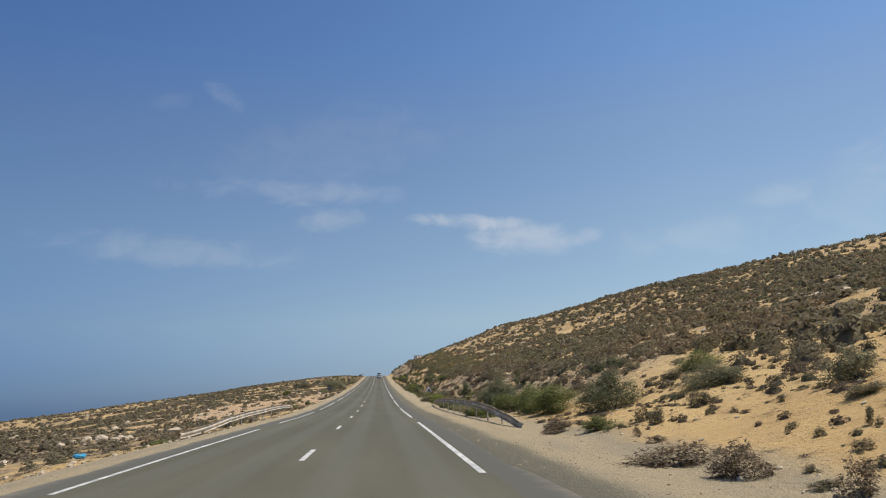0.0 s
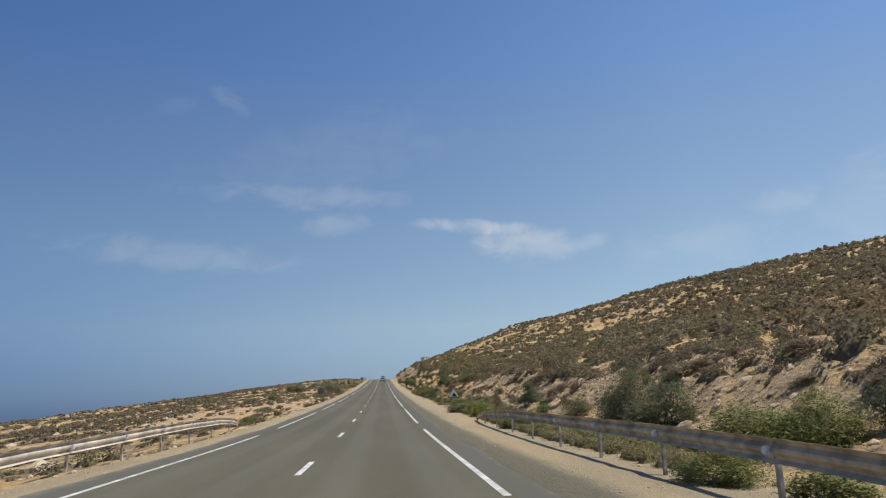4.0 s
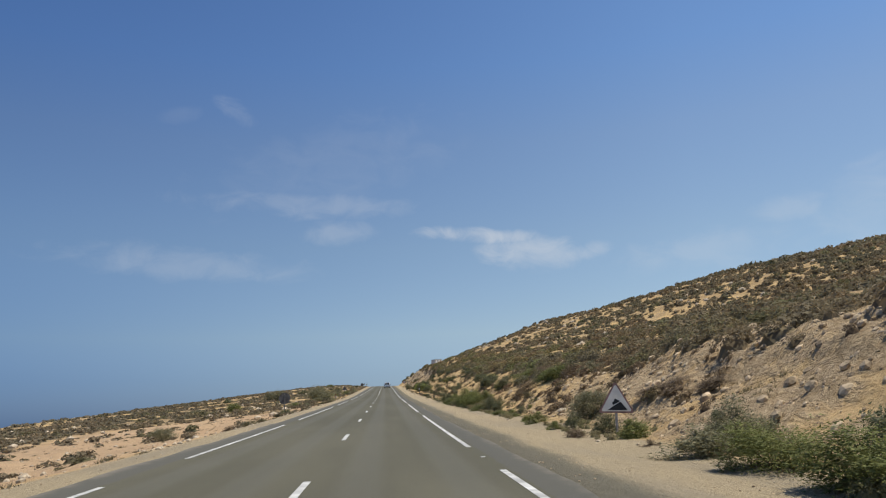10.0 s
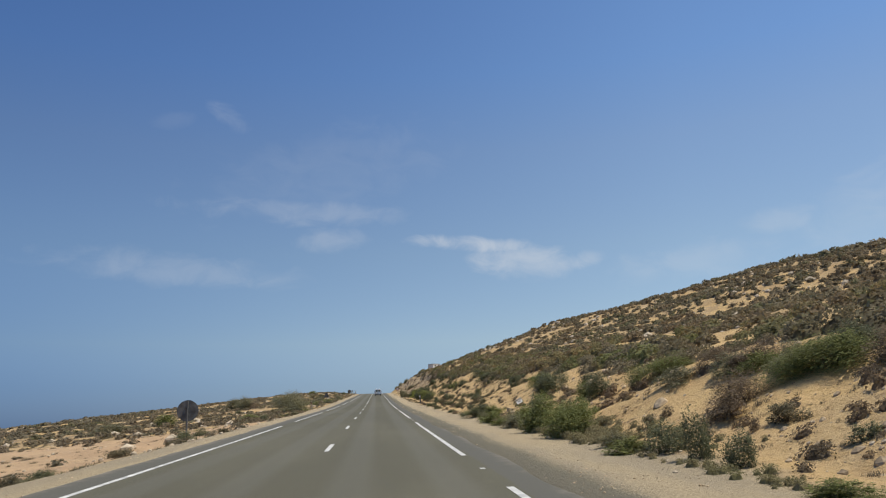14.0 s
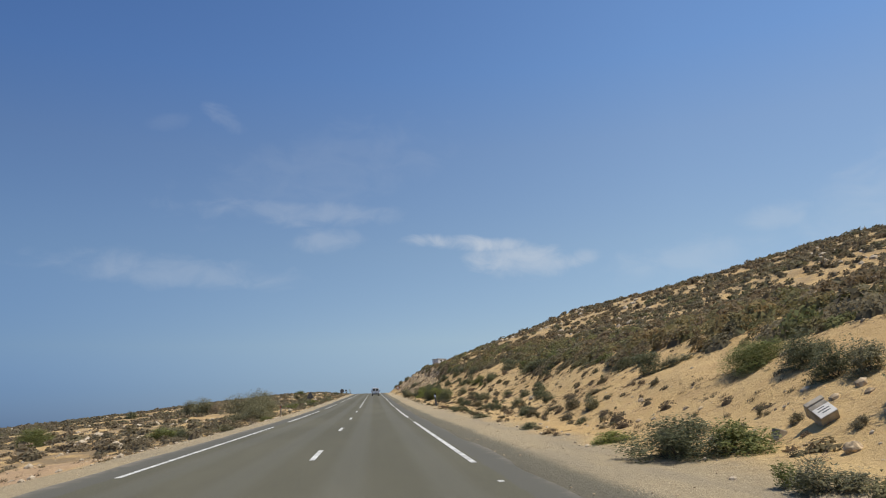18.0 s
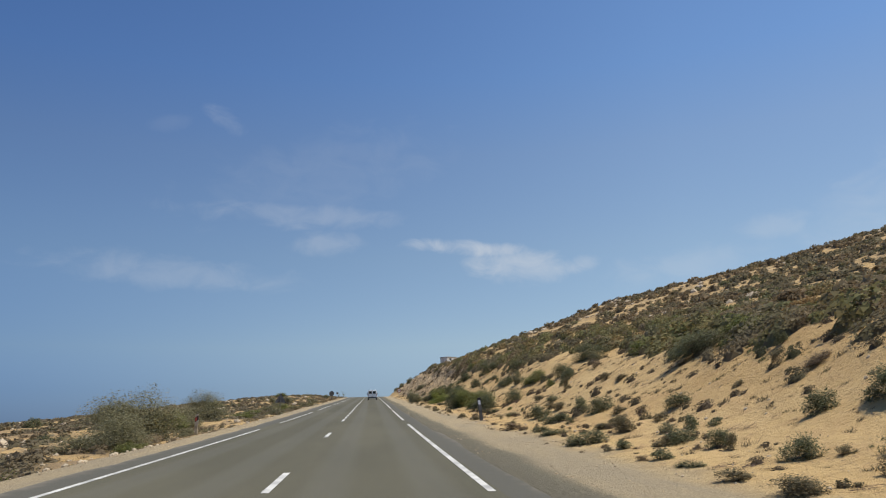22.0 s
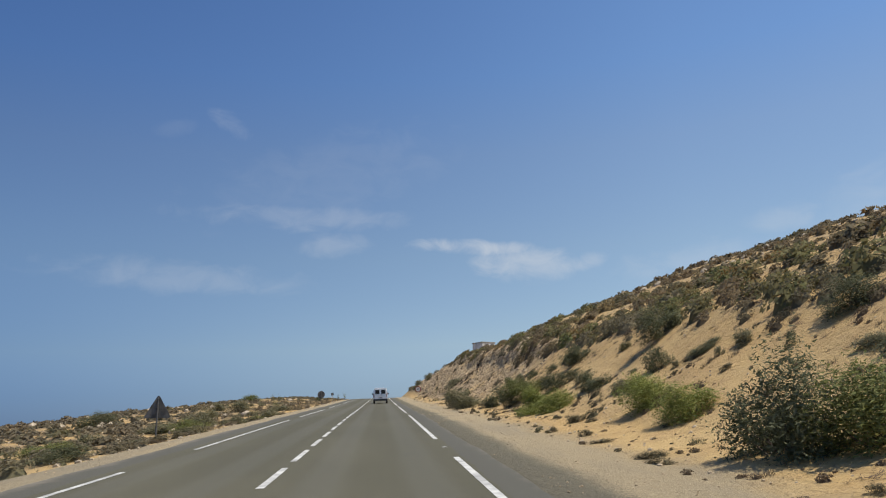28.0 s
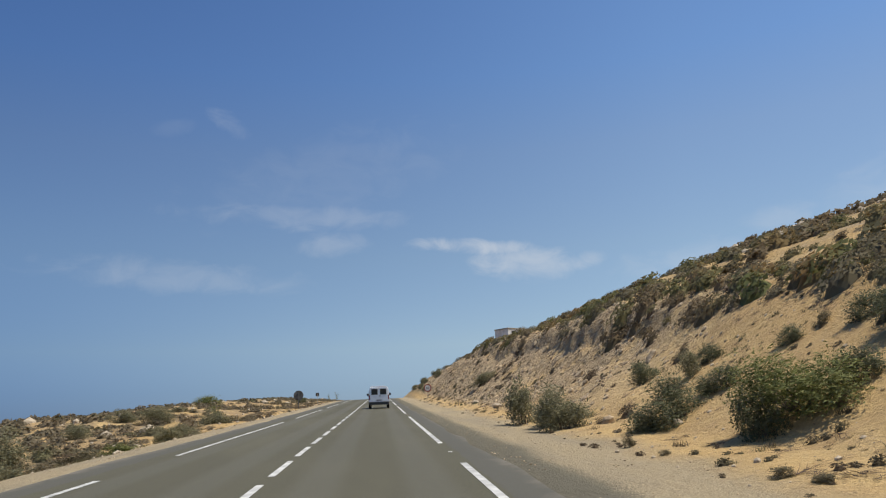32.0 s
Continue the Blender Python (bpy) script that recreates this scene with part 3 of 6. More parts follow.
def clump_mesh(n, leaf, seed, core=0.30):
    """Vertices and triangles of one low dome of leaves, 1 wide and 0.5 high."""
    r = np.random.default_rng(seed)
    th, u = r.random(n) * 2 * np.pi, r.random(n)
    rad = np.sqrt(u) * 0.5 * (0.75 + 0.35 * np.sin(th * 3 + seed) * r.random(n))
    zz = np.sqrt(np.clip(1 - (rad / 0.5) ** 2, 0.02, 1)) * 0.46 * (0.55 + 0.5 * r.random(n))
    c = np.stack([rad * np.cos(th), rad * np.sin(th), zz], 1)
    up = c / np.linalg.norm(c, axis=1)[:, None] * 0.9 + r.normal(size=(n, 3)) * 0.5
    up /= np.linalg.norm(up, axis=1)[:, None]
    a = np.cross(up, r.normal(size=(n, 3)))
    a /= np.linalg.norm(a, axis=1)[:, None]
    b = np.cross(up, a)
    s = leaf * (0.6 + 0.8 * r.random(n))[:, None]
    v = np.stack([c - a * s, c + a * s * 0.4 + b * s * 0.8, c + a * s * 0.6 - b * s * 0.7], 1).reshape(-1, 3)
    v[:, 2] = np.maximum(v[:, 2], -0.05)
    f = np.arange(3 * n).reshape(-1, 3)
    if core:
        k = 5
        ang = np.arange(k) * 2 * np.pi / k
        cr = np.concatenate([np.stack([(core + 0.06) * np.cos(ang), (core + 0.06) * np.sin(ang), np.full(k, -0.08)], 1),
                             np.stack([core * 0.7 * np.cos(ang + .4), core * 0.7 * np.sin(ang + .4), 0.15 + 0.06 * r.random(k)], 1), [[0, 0, 0.28]]])
        ff = []
        for i in range(k):
            j = (i + 1) % k
            ff += [(i, j, k + i), (j, k + j, k + i), (k + i, k + j, 2 * k)]
        f = np.concatenate([f, np.array(ff) + len(v)])
        v = np.concatenate([v, cr])
    return v, f


def scatter(name, pts, sizes, heights, bases, material, seed, label, category="shrubs"):
    """Many clumps of scrub joined into one mesh."""
    r = np.random.default_rng(seed)
    V, F, o = [], [], 0
    which = r.integers(0, len(bases), len(pts))
    for b, (bv, bf) in enumerate(bases):
        idx = np.where(which == b)[0]
        if not len(idx):
            continue
        ang = r.random(len(idx)) * 2 * np.pi
        c, s = np.cos(ang)[:, None], np.sin(ang)[:, None]
        sx = sizes[idx][:, None]
        sz = heights[idx][:, None] * 2.0
        x = (bv[None, :, 0] * c - bv[None, :, 1] * s) * sx + pts[idx][:, None, 0]
        y = (bv[None, :, 0] * s + bv[None, :, 1] * c) * sx + pts[idx][:, None, 1]
        px, py = pts[idx][:, 0], pts[idx][:, 1]
        gx = np.clip(land(px + 0.6, py) - land(px - 0.6, py), -1, 1)[:, None] / 1.2
        gy = np.clip(land(px, py + 0.6) - land(px, py - 0.6), -1, 1)[:, None] / 1.2
        z = bv[None, :, 2] * sz + pts[idx][:, None, 2] + gx * (x - px[:, None]) + gy * (y - py[:, None])
        V.append(np.stack([x, y, z], 2).reshape(-1, 3))
        F.append((bf[None] + (np.arange(len(idx)) * len(bv))[:, None, None] + o).reshape(-1, 3))
        o += len(idx) * len(bv)
    return tagged(mesh_object(name, np.concatenate(V), np.concatenate(F), material), label, category, kind="stuff")


def bare(x, y):
    """1 where the sand shows between the shrubs."""
    return ramp01(0.72 * fbm(x * 0.24 + 31, y * 0.22 + 8, 4) + 0.28 * fbm(x * 0.05 + 3, y * 0.04 + 41, 2), 0.595, 0.62)


rs = np.random.default_rng(21)


def field(n, x0, x1, y0, y1, power=1.0):
    x = x0 + (x1 - x0) * rs.random(n) ** power
    y = y0 + (y1 - y0) * rs.random(n)
    return x, y


near_bases = [clump_mesh(230, 0.042, s, 0.30) for s in range(7)]
bank_bases = [clump_mesh(130, 0.060, 80 + s) for s in range(6)]
mid_bases = [clump_mesh(76, 0.085, 40 + s) for s in range(6)]
far_bases = [clump_mesh(22, 0.155, 20 + s, 0.34) for s in range(6)]
thin_bases = [clump_mesh(14, 0.19, 60 + s, 0.36) for s in range(5)]


def sand_top(y):
    """Where the sandy bank ends and the scrub of the hillside begins."""
    return 15.0 + 3.6 * ramp01(y, 205, 217) * (1 - ramp01(y, 224, 234)) + 1.6 * (fbm(y * 0.12 + 4, y * 0 + 2, 3) - 0.5)


# hillside above the cutting
x, y = field(22500, 13.2, 150, 0, 430, 1.45)
keep = (rs.random(len(x)) > bare(x, y) * 0.93) & (rs.random(len(x)) < np.where((y < 145) & (y > 36), 0.45 + 0.55 * ramp01(x, 13.5, 16.5), np.where(y > 270, (0.42 + 0.4 * ramp01(x, 26, 50)) * (x > 14.6), (0.97 - 0.4 * ramp01(y, 225, 245) * (1 - ramp01(x, 28, 50))) * ramp01(x, sand_top(y) - 0.7, sand_top(y) + 0.5))))
x, y = x[keep], y[keep]
size = 0.8 + 1.5 * rs.random(len(x)) ** 2.2 + 0.7 * ramp01(x, 40, 100)
for nm, m, bases in (("hill_scrub_near", x < 18, near_bases), ("hill_scrub_middle", (x >= 18) & (x < 36), mid_bases), ("hill_scrub_far", x >= 36, far_bases)):
    p = np.stack([x[m], y[m], terrain_z(x[m], y[m]) - 0.03], 1)
    scatter(nm, p, size[m], size[m] * (0.28 + 0.22 * rs.random(m.sum())), bases, M_SCRUB, 5, "dense low grey-olive scrub covering the sandy hillside")
x, y = field(1700, 14.6, 27, 138, 345, 1.25)
keep = (x > sand_top(y) + 0.2) & (rs.random(len(x)) > bare(x, y) * 0.9) & (rs.random(len(x)) < 1 - 0.6 * ramp01(y, 222, 245))
x, y = x[keep], y[keep]
size = 0.7 + 1.7 * rs.random(len(x)) ** 2.0
scatter("bank_top_scrub", np.stack([x, y, terrain_z(x, y) - 0.03], 1), size, size * (0.30 + 0.22 * rs.random(len(x))), bank_bases, M_SCRUB_B, 11, "dense rounded scrub along the top of the sandy bank")
# far hillside and skyline
x, y = field(7500, 115, 330, 0, 560, 1.35)
keep = rs.random(len(x)) > bare(x, y) * 0.9
x, y = x[keep], y[keep]
size = 1.5 + 2.6 * rs.random(len(x)) ** 2
scatter("hill_scrub_skyline", np.stack([x, y, terrain_z(x, y) - 0.05], 1), size, size * (0.32 + 0.2 * rs.random(len(x))), thin_bases, M_SCRUB, 6, "low scrub along the top of the hill")
# seaward side
x, y = field(16500, 6.2, 75, 0, 440, 1.45)
x = -x
flat = np.maximum(ramp01(y, 88, 96) * (1 - ramp01(y, 160, 172)) * (1 - ramp01(-x, 24, 36)), (1 - ramp01(y, 31, 36)) * (1 - ramp01(-x, 9.5, 11.5)))
keep = (rs.random(len(x)) > np.maximum(ramp01(fbm(x * 0.16 + 3, y * 0.12, 4), 0.545, 0.60) * 0.9, flat * 0.9)) & (rs.random(len(x)) < 0.25 + 0.75 * ramp01(-x, 7, 11))
x, y = x[keep], y[keep]
size = 0.5 + 1.0 * rs.random(len(x)) ** 1.5 + 0.5 * ramp01(-x, 20, 60)
for nm, m, bases in (("seaward_scrub_near", x > -9.5, near_bases), ("seaward_scrub_middle", (x <= -9.5) & (x > -15), mid_bases), ("seaward_scrub", x <= -15, far_bases)):
    scatter(nm, np.stack([x[m], y[m], terrain_z(x[m], y[m]) - 0.03], 1), size[m], size[m] * (0.22 + 0.2 * rs.random(m.sum())), bases, M_SCRUB_L, 8, "low dry scrub on stony ground beside the road")
x, y = field(9000, 58, 230, 0, 560, 1.25)
size = 1.0 + 1.5 * rs.random(len(x))
scatter("seaward_scrub_far", np.stack([-x, y, terrain_z(-x, y) - 0.03], 1), size, size * 0.3, thin_bases, M_SCRUB_L, 9, "low scrub running down towards the coast")

# ---- single shrubs ----


def part(name, bm, material, parent, label=""):
    me = bpy.data.meshes.new(name)
    bm.to_mesh(me)
    bm.free()
    me.materials.append(material)
    ob = new(name, me)
    ob.parent = parent
    return tagged(ob, label) if label else ob


def foliage_arrays(seed, n, leaf, clumps, sprigs):
    """Fine leaves in several uneven clumps that reach the ground; the whole is 1 wide and 1 high."""
    r = np.random.default_rng(seed)
    ang, q = r.random(clumps) * 2 * np.pi, 0.38 * np.sqrt(r.random(clumps))
    q[0] = 0.05
    rad = 0.10 + 0.17 * r.random(clumps) ** 1.3
    cz = (0.20 + 0.45 * r.random(clumps)) * np.clip(1.05 - 0.85 * (q / 0.4) ** 2, 0.3, 1)
    C = np.stack([q * np.cos(ang), q * np.sin(ang), cz], 1)
    which = r.choice(clumps, n, p=rad ** 2 / (rad ** 2).sum())
    d = r.normal(size=(n, 3))
    d[:, 2] = d[:, 2] * 0.9 + 0.22
    d /= np.linalg.norm(d, axis=1)[:, None]
    c = C[which] + d * (rad[which] * (0.30 + 0.86 * r.random(n) ** 0.75))[:, None] + r.normal(size=(n, 3)) * 0.012
    low = r.random(n) < 0.30
    c[low, 2] *= r.random(low.sum())
    # sprigs that stand out of the outline
    m = 7
    host = r.integers(0, clumps, sprigs)
    sd = r.normal(size=(sprigs, 3)) + np.array([0, 0, 1.1])
    sd /= np.linalg.norm(sd, axis=1)[:, None]
    run = (0.85 + (0.30 + 0.75 * r.random(sprigs) ** 1.5)[:, None] * np.linspace(0, 1, m)[None])[:, :, None]
    sc = (C[host][:, None] + sd[:, None] * rad[host][:, None, None] * run).reshape(-1, 3) + r.normal(size=(sprigs * m, 3)) * 0.006
    c, d = np.concatenate([c, sc]), np.concatenate([d, np.repeat(sd, m, 0)])
    fit = np.array([0.50 / np.percentile(np.hypot(c[:, 0], c[:, 1]), 94)] * 2 + [0.93 / np.percentile(c[:, 2], 97)])
    c *= fit
    c[:, 2] = np.abs(c[:, 2])
    k = len(c)
    up = d * 0.8 + r.normal(size=(k, 3)) * 0.55 + np.array([0, 0, 0.35])
    up /= np.linalg.norm(up, axis=1)[:, None]
    a = np.cross(up, r.normal(size=(k, 3)))
    a = a / np.linalg.norm(a, axis=1)[:, None] + d * 0.35
    a /= np.linalg.norm(a, axis=1)[:, None]
    b = np.cross(up, a)
    s = leaf * (0.5 + 1.0 * r.random(k) ** 1.6)[:, None]
    v = np.stack([c + a * s * 1.25, c - a * s + b * s * 0.5, c - a * s * 0.8 - b * s * 0.5], 1).reshape(-1, 3)
    lc = np.concatenate([C * 0.8, np.full((clumps, 1), 0.12)], 1)
    return v, np.arange(3 * k).reshape(-1, 3), lc


def stems_bm(seed, lc):
    r = np.random.default_rng(seed + 500)
    bm = bmesh.new()
    for x, y, z, q in lc:
        for k in range(1):
            tip = Vector((x + r.normal() * q * 0.7, y + r.normal() * q * 0.7, z + q * (0.3 + 0.7 * r.random())))
            base = Vector((x * 0.15 + r.normal() * 0.03, y * 0.15 + r.normal() * 0.03, -0.08))
            mid = base.lerp(tip, 0.5) + Vector((r.normal() * 0.04, r.normal() * 0.04, 0.02))
            prev = None
            for p, w in ((base, 0.014), (mid, 0.009), (tip, 0.003)):
                ring = [bm.verts.new(p + Vector((math.cos(t), math.sin(t), 0)) * w) for t in (0, 2.1, 4.2)]
                if prev:
                    for i in range(3):
                        bm.faces.new((prev[i], prev[(i + 1) % 3], ring[(i + 1) % 3], ring[i]))
                prev = ring
    return bm


BUSH_KINDS = {
    "o": ("olive-grey rounded bush on the sandy slope", 16, 110),
    "g": ("green leafy bush growing beside the road", 15, 150),
    "G": ("fresh green spreading bush on the sandy bank", 17, 220),
    "d": ("small dark prostrate bush on bare sand", 9, 90),
    "D": ("dark olive bush casting shade on the sand", 16, 120),
    "b": ("dry brown twiggy bush on the verge", 12, 170),
}
# leaves and their size for small, middling, large and very large shrubs
BUSH_SIZES = ((1500, 0.040), (3300, 0.0300), (9500, 0.0195), (24000, 0.0120))
_bushes = {}


SMALL = {}


def small_bushes():
    """The many shrubs under half a metre, one mesh for each kind of leaf."""
    for kind, spots in SMALL.items():
        n, leaf = BUSH_SIZES[0]
        bases = [foliage_arrays(900 + s, int(n * (0.6 if kind == "b" else 0.85)), leaf * 1.06, 7, BUSH_KINDS[kind][2] // 2)[:2] for s in range(5)]
        p = np.array(spots)
        pts = np.stack([p[:, 0], p[:, 1], terrain_z(p[:, 0], p[:, 1]) - 0.02], 1)
        scatter("small_shrubs", pts, p[:, 2], p[:, 3] * 0.5, bases, LEAF[kind], 70, BUSH_KINDS[kind][0].replace("bush", "low plants"), "shrubs")


def bush(x, y, w, h, kind):
    """One shrub, w wide and h high, standing at (x, y)."""
    if w < 0.56:
        SMALL.setdefault(kind, []).append((x, y, w, h))
        return None
    rr = random.Random(int(x * 131 + y * 977))
    kind = "D" if kind == "d" and w > 1.0 else kind
    var = (kind, rr.randrange(4), 3 if w >= 2.5 else 2 if w >= 1.5 else 1 if w >= 0.65 else 0)
    if var not in _bushes:
        label, clumps, sprigs = BUSH_KINDS[kind]
        seed = 40 + 7 * var[1] + 100 * list(BUSH_KINDS).index(kind) + 1000 * var[2]
        n, leaf = BUSH_SIZES[var[2]]
        clumps = clumps if var[2] else max(5, clumps // 2 + 1)
        n = int(n * (0.62 if kind == "b" else 1.0))
        v, f, lc = foliage_arrays(seed, n, leaf, clumps, sprigs if var[2] else sprigs // 2)
        top = new("shrub")
        top.empty_display_size = 0.1
        tagged(top, label, "bush", "roadside shrubs")
        mesh_object("foliage", v, f, LEAF[kind]).parent = top
        part("stem", stems_bm(seed, lc), M_TWIG, top, "thin dry branching stem")
        _bushes[var] = [top, False]
    base, used = _bushes[var]
    z = float(terrain_z([x], [y])[0]) - 0.04
    lean = math.degrees(math.atan(float(land(x + 0.8, y)[0] - land(x - 0.8, y)[0]) / 1.6))
    m = pose(x, y, z, 0, -0.75 * max(-25, min(35, lean)), 0) @ pose(0, 0, 0, 0, 0, rr.uniform(0, 360))
    if used:
        ob = copy_thing(base, m)
    else:
        ob = base
        ob.matrix_world = m
        _bushes[var][1] = True
    ob.scale = (w, w * rr.uniform(0.85, 1.15), h)
    return ob


bush(7.5, 12.1, 0.59, 0.46, "b")
bush(7.4, 12.7, 0.53, 0.13, "d")
bush(7.8, 13.6, 0.24, 0.13, "d")
bush(9.0, 14.2, 0.38, 0.18, "d")
bush(7.1, 14.2, 0.94, 0.54, "b")
bush(10.3, 15.7, 0.28, 0.36, "d")
bush(9.5, 16.0, 0.25, 0.17, "d")
bush(6.9, 16.3, 1.34, 0.42, "b")
bush(9.7, 17.2, 0.27, 0.16, "d")
bush(11.8, 17.8, 0.76, 0.24, "d")
bush(7.9, 19.7, 0.49, 0.18, "b")
bush(13.3, 20.3, 1.31, 0.81, "o")
bush(11.7, 21.0, 0.24, 0.20, "d")
bush(12.8, 21.0, 0.37, 0.13, "d")
bush(10.6, 21.3, 0.24, 0.16, "d")
bush(8.1, 21.4, 0.24, 0.24, "b")
bush(12.7, 21.6, 0.41, 0.13, "d")
bush(10.4, 22.3, 0.33, 0.19, "d")
bush(9.1, 22.3, 0.58, 0.49, "d")
bush(8.3, 23.2, 0.28, 0.13, "d")
bush(9.1, 23.4, 0.57, 0.51, "d")
bush(12.6, 23.5, 0.36, 0.13, "d")
bush(10.9, 23.7, 0.78, 0.45, "d")
bush(7.9, 23.8, 1.05, 0.41, "g")
bush(7.2, 25.7, 0.96, 0.43, "b")
bush(7.3, 27.1, 0.82, 0.25, "b")
bush(13.5, 27.1, 1.22, 0.54, "o")
bush(16.8, 27.4, 1.32, 0.39, "o")
bush(13.0, 27.7, 1.87, 0.80, "o")
bush(7.9, 29.3, 0.56, 0.28, "b")
bush(10.6, 31.0, 2.15, 1.35, "D")
bush(13.9, 32.6, 1.00, 0.38, "d")
bush(15.2, 32.8, 1.82, 0.78, "g")
bush(9.3, 35.1, 2.36, 1.15, "g")
bush(10.9, 35.9, 0.65, 0.28, "b")
bush(9.1, 37.8, 1.80, 1.29, "g")
bush(9.7, 40.0, 1.18, 0.82, "g")
bush(12.1, 40.1, 1.80, 0.44, "b")
bush(13.9, 40.2, 0.82, 0.34, "b")
bush(10.6, 40.2, 0.95, 0.83, "D")
bush(7.2, 41.0, 1.40, 0.50, "g")
bush(14.5, 41.7, 1.12, 0.71, "d")
bush(9.6, 42.3, 1.37, 0.38, "g")
bush(14.1, 43.5, 1.16, 0.55, "D")
bush(7.1, 43.8, 1.66, 0.61, "g")
bush(11.5, 45.3, 0.89, 0.89, "D")
bush(10.4, 46.1, 1.83, 1.00, "g")
bush(14.3, 46.3, 0.97, 0.25, "b")
bush(12.6, 46.9, 1.84, 0.23, "b")
bush(9.6, 47.4, 2.33, 0.96, "g")
bush(12.5, 49.9, 0.82, 0.15, "b")
bush(13.8, 51.9, 1.07, 0.46, "b")
bush(10.4, 54.5, 2.46, 1.27, "D")
bush(10.7, 58.0, 2.95, 1.85, "D")
bush(7.9, 58.3, 0.91, 0.38, "g")
bush(7.5, 58.8, 0.95, 0.45, "g")
bush(14.3, 60.0, 3.19, 0.32, "b")
bush(11.0, 60.4, 0.98, 0.70, "D")
bush(13.3, 63.0, 0.67, 0.54, "g")
bush(6.9, 63.3, 0.83, 0.54, "g")
bush(7.9, 63.5, 1.69, 0.61, "g")
bush(10.2, 63.8, 1.65, 0.71, "o")
bush(12.5, 64.1, 0.63, 0.28, "b")
bush(15.6, 65.1, 3.79, 0.49, "b")
bush(13.7, 66.8, 0.73, 0.22, "b")
bush(9.6, 67.8, 1.21, 0.42, "g")
bush(12.3, 71.2, 1.10, 0.54, "b")
bush(10.7, 72.1, 1.12, 0.37, "g")
bush(10.3, 73.5, 1.23, 1.25, "D")
bush(11.9, 73.8, 2.00, 0.31, "b")
bush(9.3, 75.0, 0.59, 0.44, "b")
bush(10.2, 75.2, 1.06, 0.50, "g")
bush(8.4, 75.7, 0.78, 0.39, "g")
bush(7.6, 75.9, 1.57, 0.88, "G")
bush(12.9, 77.9, 0.80, 0.56, "b")
bush(9.2, 78.5, 0.71, 0.54, "b")
bush(10.2, 78.9, 0.73, 0.60, "b")
bush(7.6, 79.5, 1.16, 0.70, "G")
bush(7.0, 79.6, 0.42, 0.29, "b")
bush(12.9, 79.7, 0.97, 0.92, "b")
bush(9.7, 82.3, 0.75, 0.84, "b")
bush(7.2, 82.9, 1.88, 0.63, "o")
bush(12.9, 83.2, 2.42, 0.52, "b")
bush(9.1, 83.6, 0.85, 0.54, "b")
bush(9.4, 86.4, 1.78, 0.65, "o")
bush(7.8, 86.7, 2.10, 0.85, "g")
bush(9.5, 88.4, 1.23, 0.71, "D")
bush(12.8, 89.5, 1.33, 0.30, "b")
bush(11.0, 89.5, 0.78, 0.51, "o")
bush(7.8, 89.6, 1.80, 0.75, "g")
bush(12.6, 91.3, 1.45, 0.39, "b")
bush(7.7, 92.0, 1.35, 0.60, "o")
bush(9.1, 93.0, 1.57, 0.94, "o")
bush(7.7, 94.8, 0.56, 0.18, "b")
bush(9.5, 95.1, 0.49, 0.34, "D")
bush(8.2, 97.4, 1.05, 0.53, "g")
bush(7.0, 99.1, 0.84, 0.29, "b")
bush(8.1, 99.5, 0.92, 0.66, "D")
bush(11.7, 99.8, 1.34, 0.30, "b")
bush(7.7, 102.0, 0.57, 0.56, "D")
bush(11.0, 102.3, 2.48, 0.29, "b")
bush(7.2, 102.8, 0.49, 0.30, "g")
bush(7.3, 103.8, 0.27, 0.11, "g")
bush(9.2, 104.4, 1.75, 0.89, "o")
bush(9.1, 106.1, 0.36, 0.32, "b")
bush(10.1, 106.9, 0.78, 0.31, "b")
bush(7.5, 107.1, 1.00, 0.45, "g")
bush(10.3, 108.9, 1.33, 0.27, "b")
bush(7.5, 109.1, 0.63, 0.27, "g")
bush(10.6, 111.1, 1.00, 0.47, "b")
bush(12.8, 111.1, 1.02, 0.19, "b")
bush(12.3, 111.4, 0.34, 0.30, "b")
bush(7.8, 113.7, 0.77, 0.18, "g")
bush(13.4, 114.6, 0.60, 0.27, "b")
bush(8.4, 115.0, 0.55, 0.45, "D")
bush(8.0, 115.5, 0.90, 0.32, "g")
bush(7.5, 116.8, 1.00, 0.28, "g")
bush(10.3, 117.9, 0.32, 0.13, "b")
bush(9.4, 118.0, 0.38, 0.27, "g")
bush(11.2, 118.3, 1.07, 0.32, "b")
bush(10.0, 119.7, 0.64, 0.32, "D")
bush(8.0, 120.4, 0.72, 0.64, "D")
bush(12.9, 121.0, 0.80, 0.28, "b")
bush(7.9, 121.9, 0.68, 0.96, "D")
bush(12.6, 121.9, 0.67, 0.53, "b")
bush(10.2, 122.6, 0.85, 0.44, "d")
bush(9.6, 122.8, 0.31, 0.31, "b")
bush(7.9, 123.6, 1.02, 0.70, "D")
bush(12.7, 124.4, 2.91, 0.79, "g")
bush(7.4, 124.6, 1.14, 0.40, "g")
bush(10.2, 125.1, 1.26, 0.55, "b")
bush(11.0, 125.8, 1.60, 0.75, "b")
bush(13.2, 128.5, 2.20, 0.70, "b")
bush(12.9, 126.3, 1.60, 0.60, "o")
bush(13.0, 131.0, 1.50, 0.60, "b")
bush(13.1, 122.5, 1.80, 0.70, "b")
bush(13.6, 119.6, 1.80, 0.60, "o")
bush(13.7, 125.0, 1.90, 0.70, "d")
bush(7.5, 126.2, 0.89, 0.37, "o")
bush(12.6, 127.7, 1.37, 0.55, "g")
bush(9.9, 128.3, 0.46, 0.32, "b")
bush(9.3, 128.4, 0.53, 0.41, "d")
bush(12.5, 129.3, 1.32, 0.62, "o")
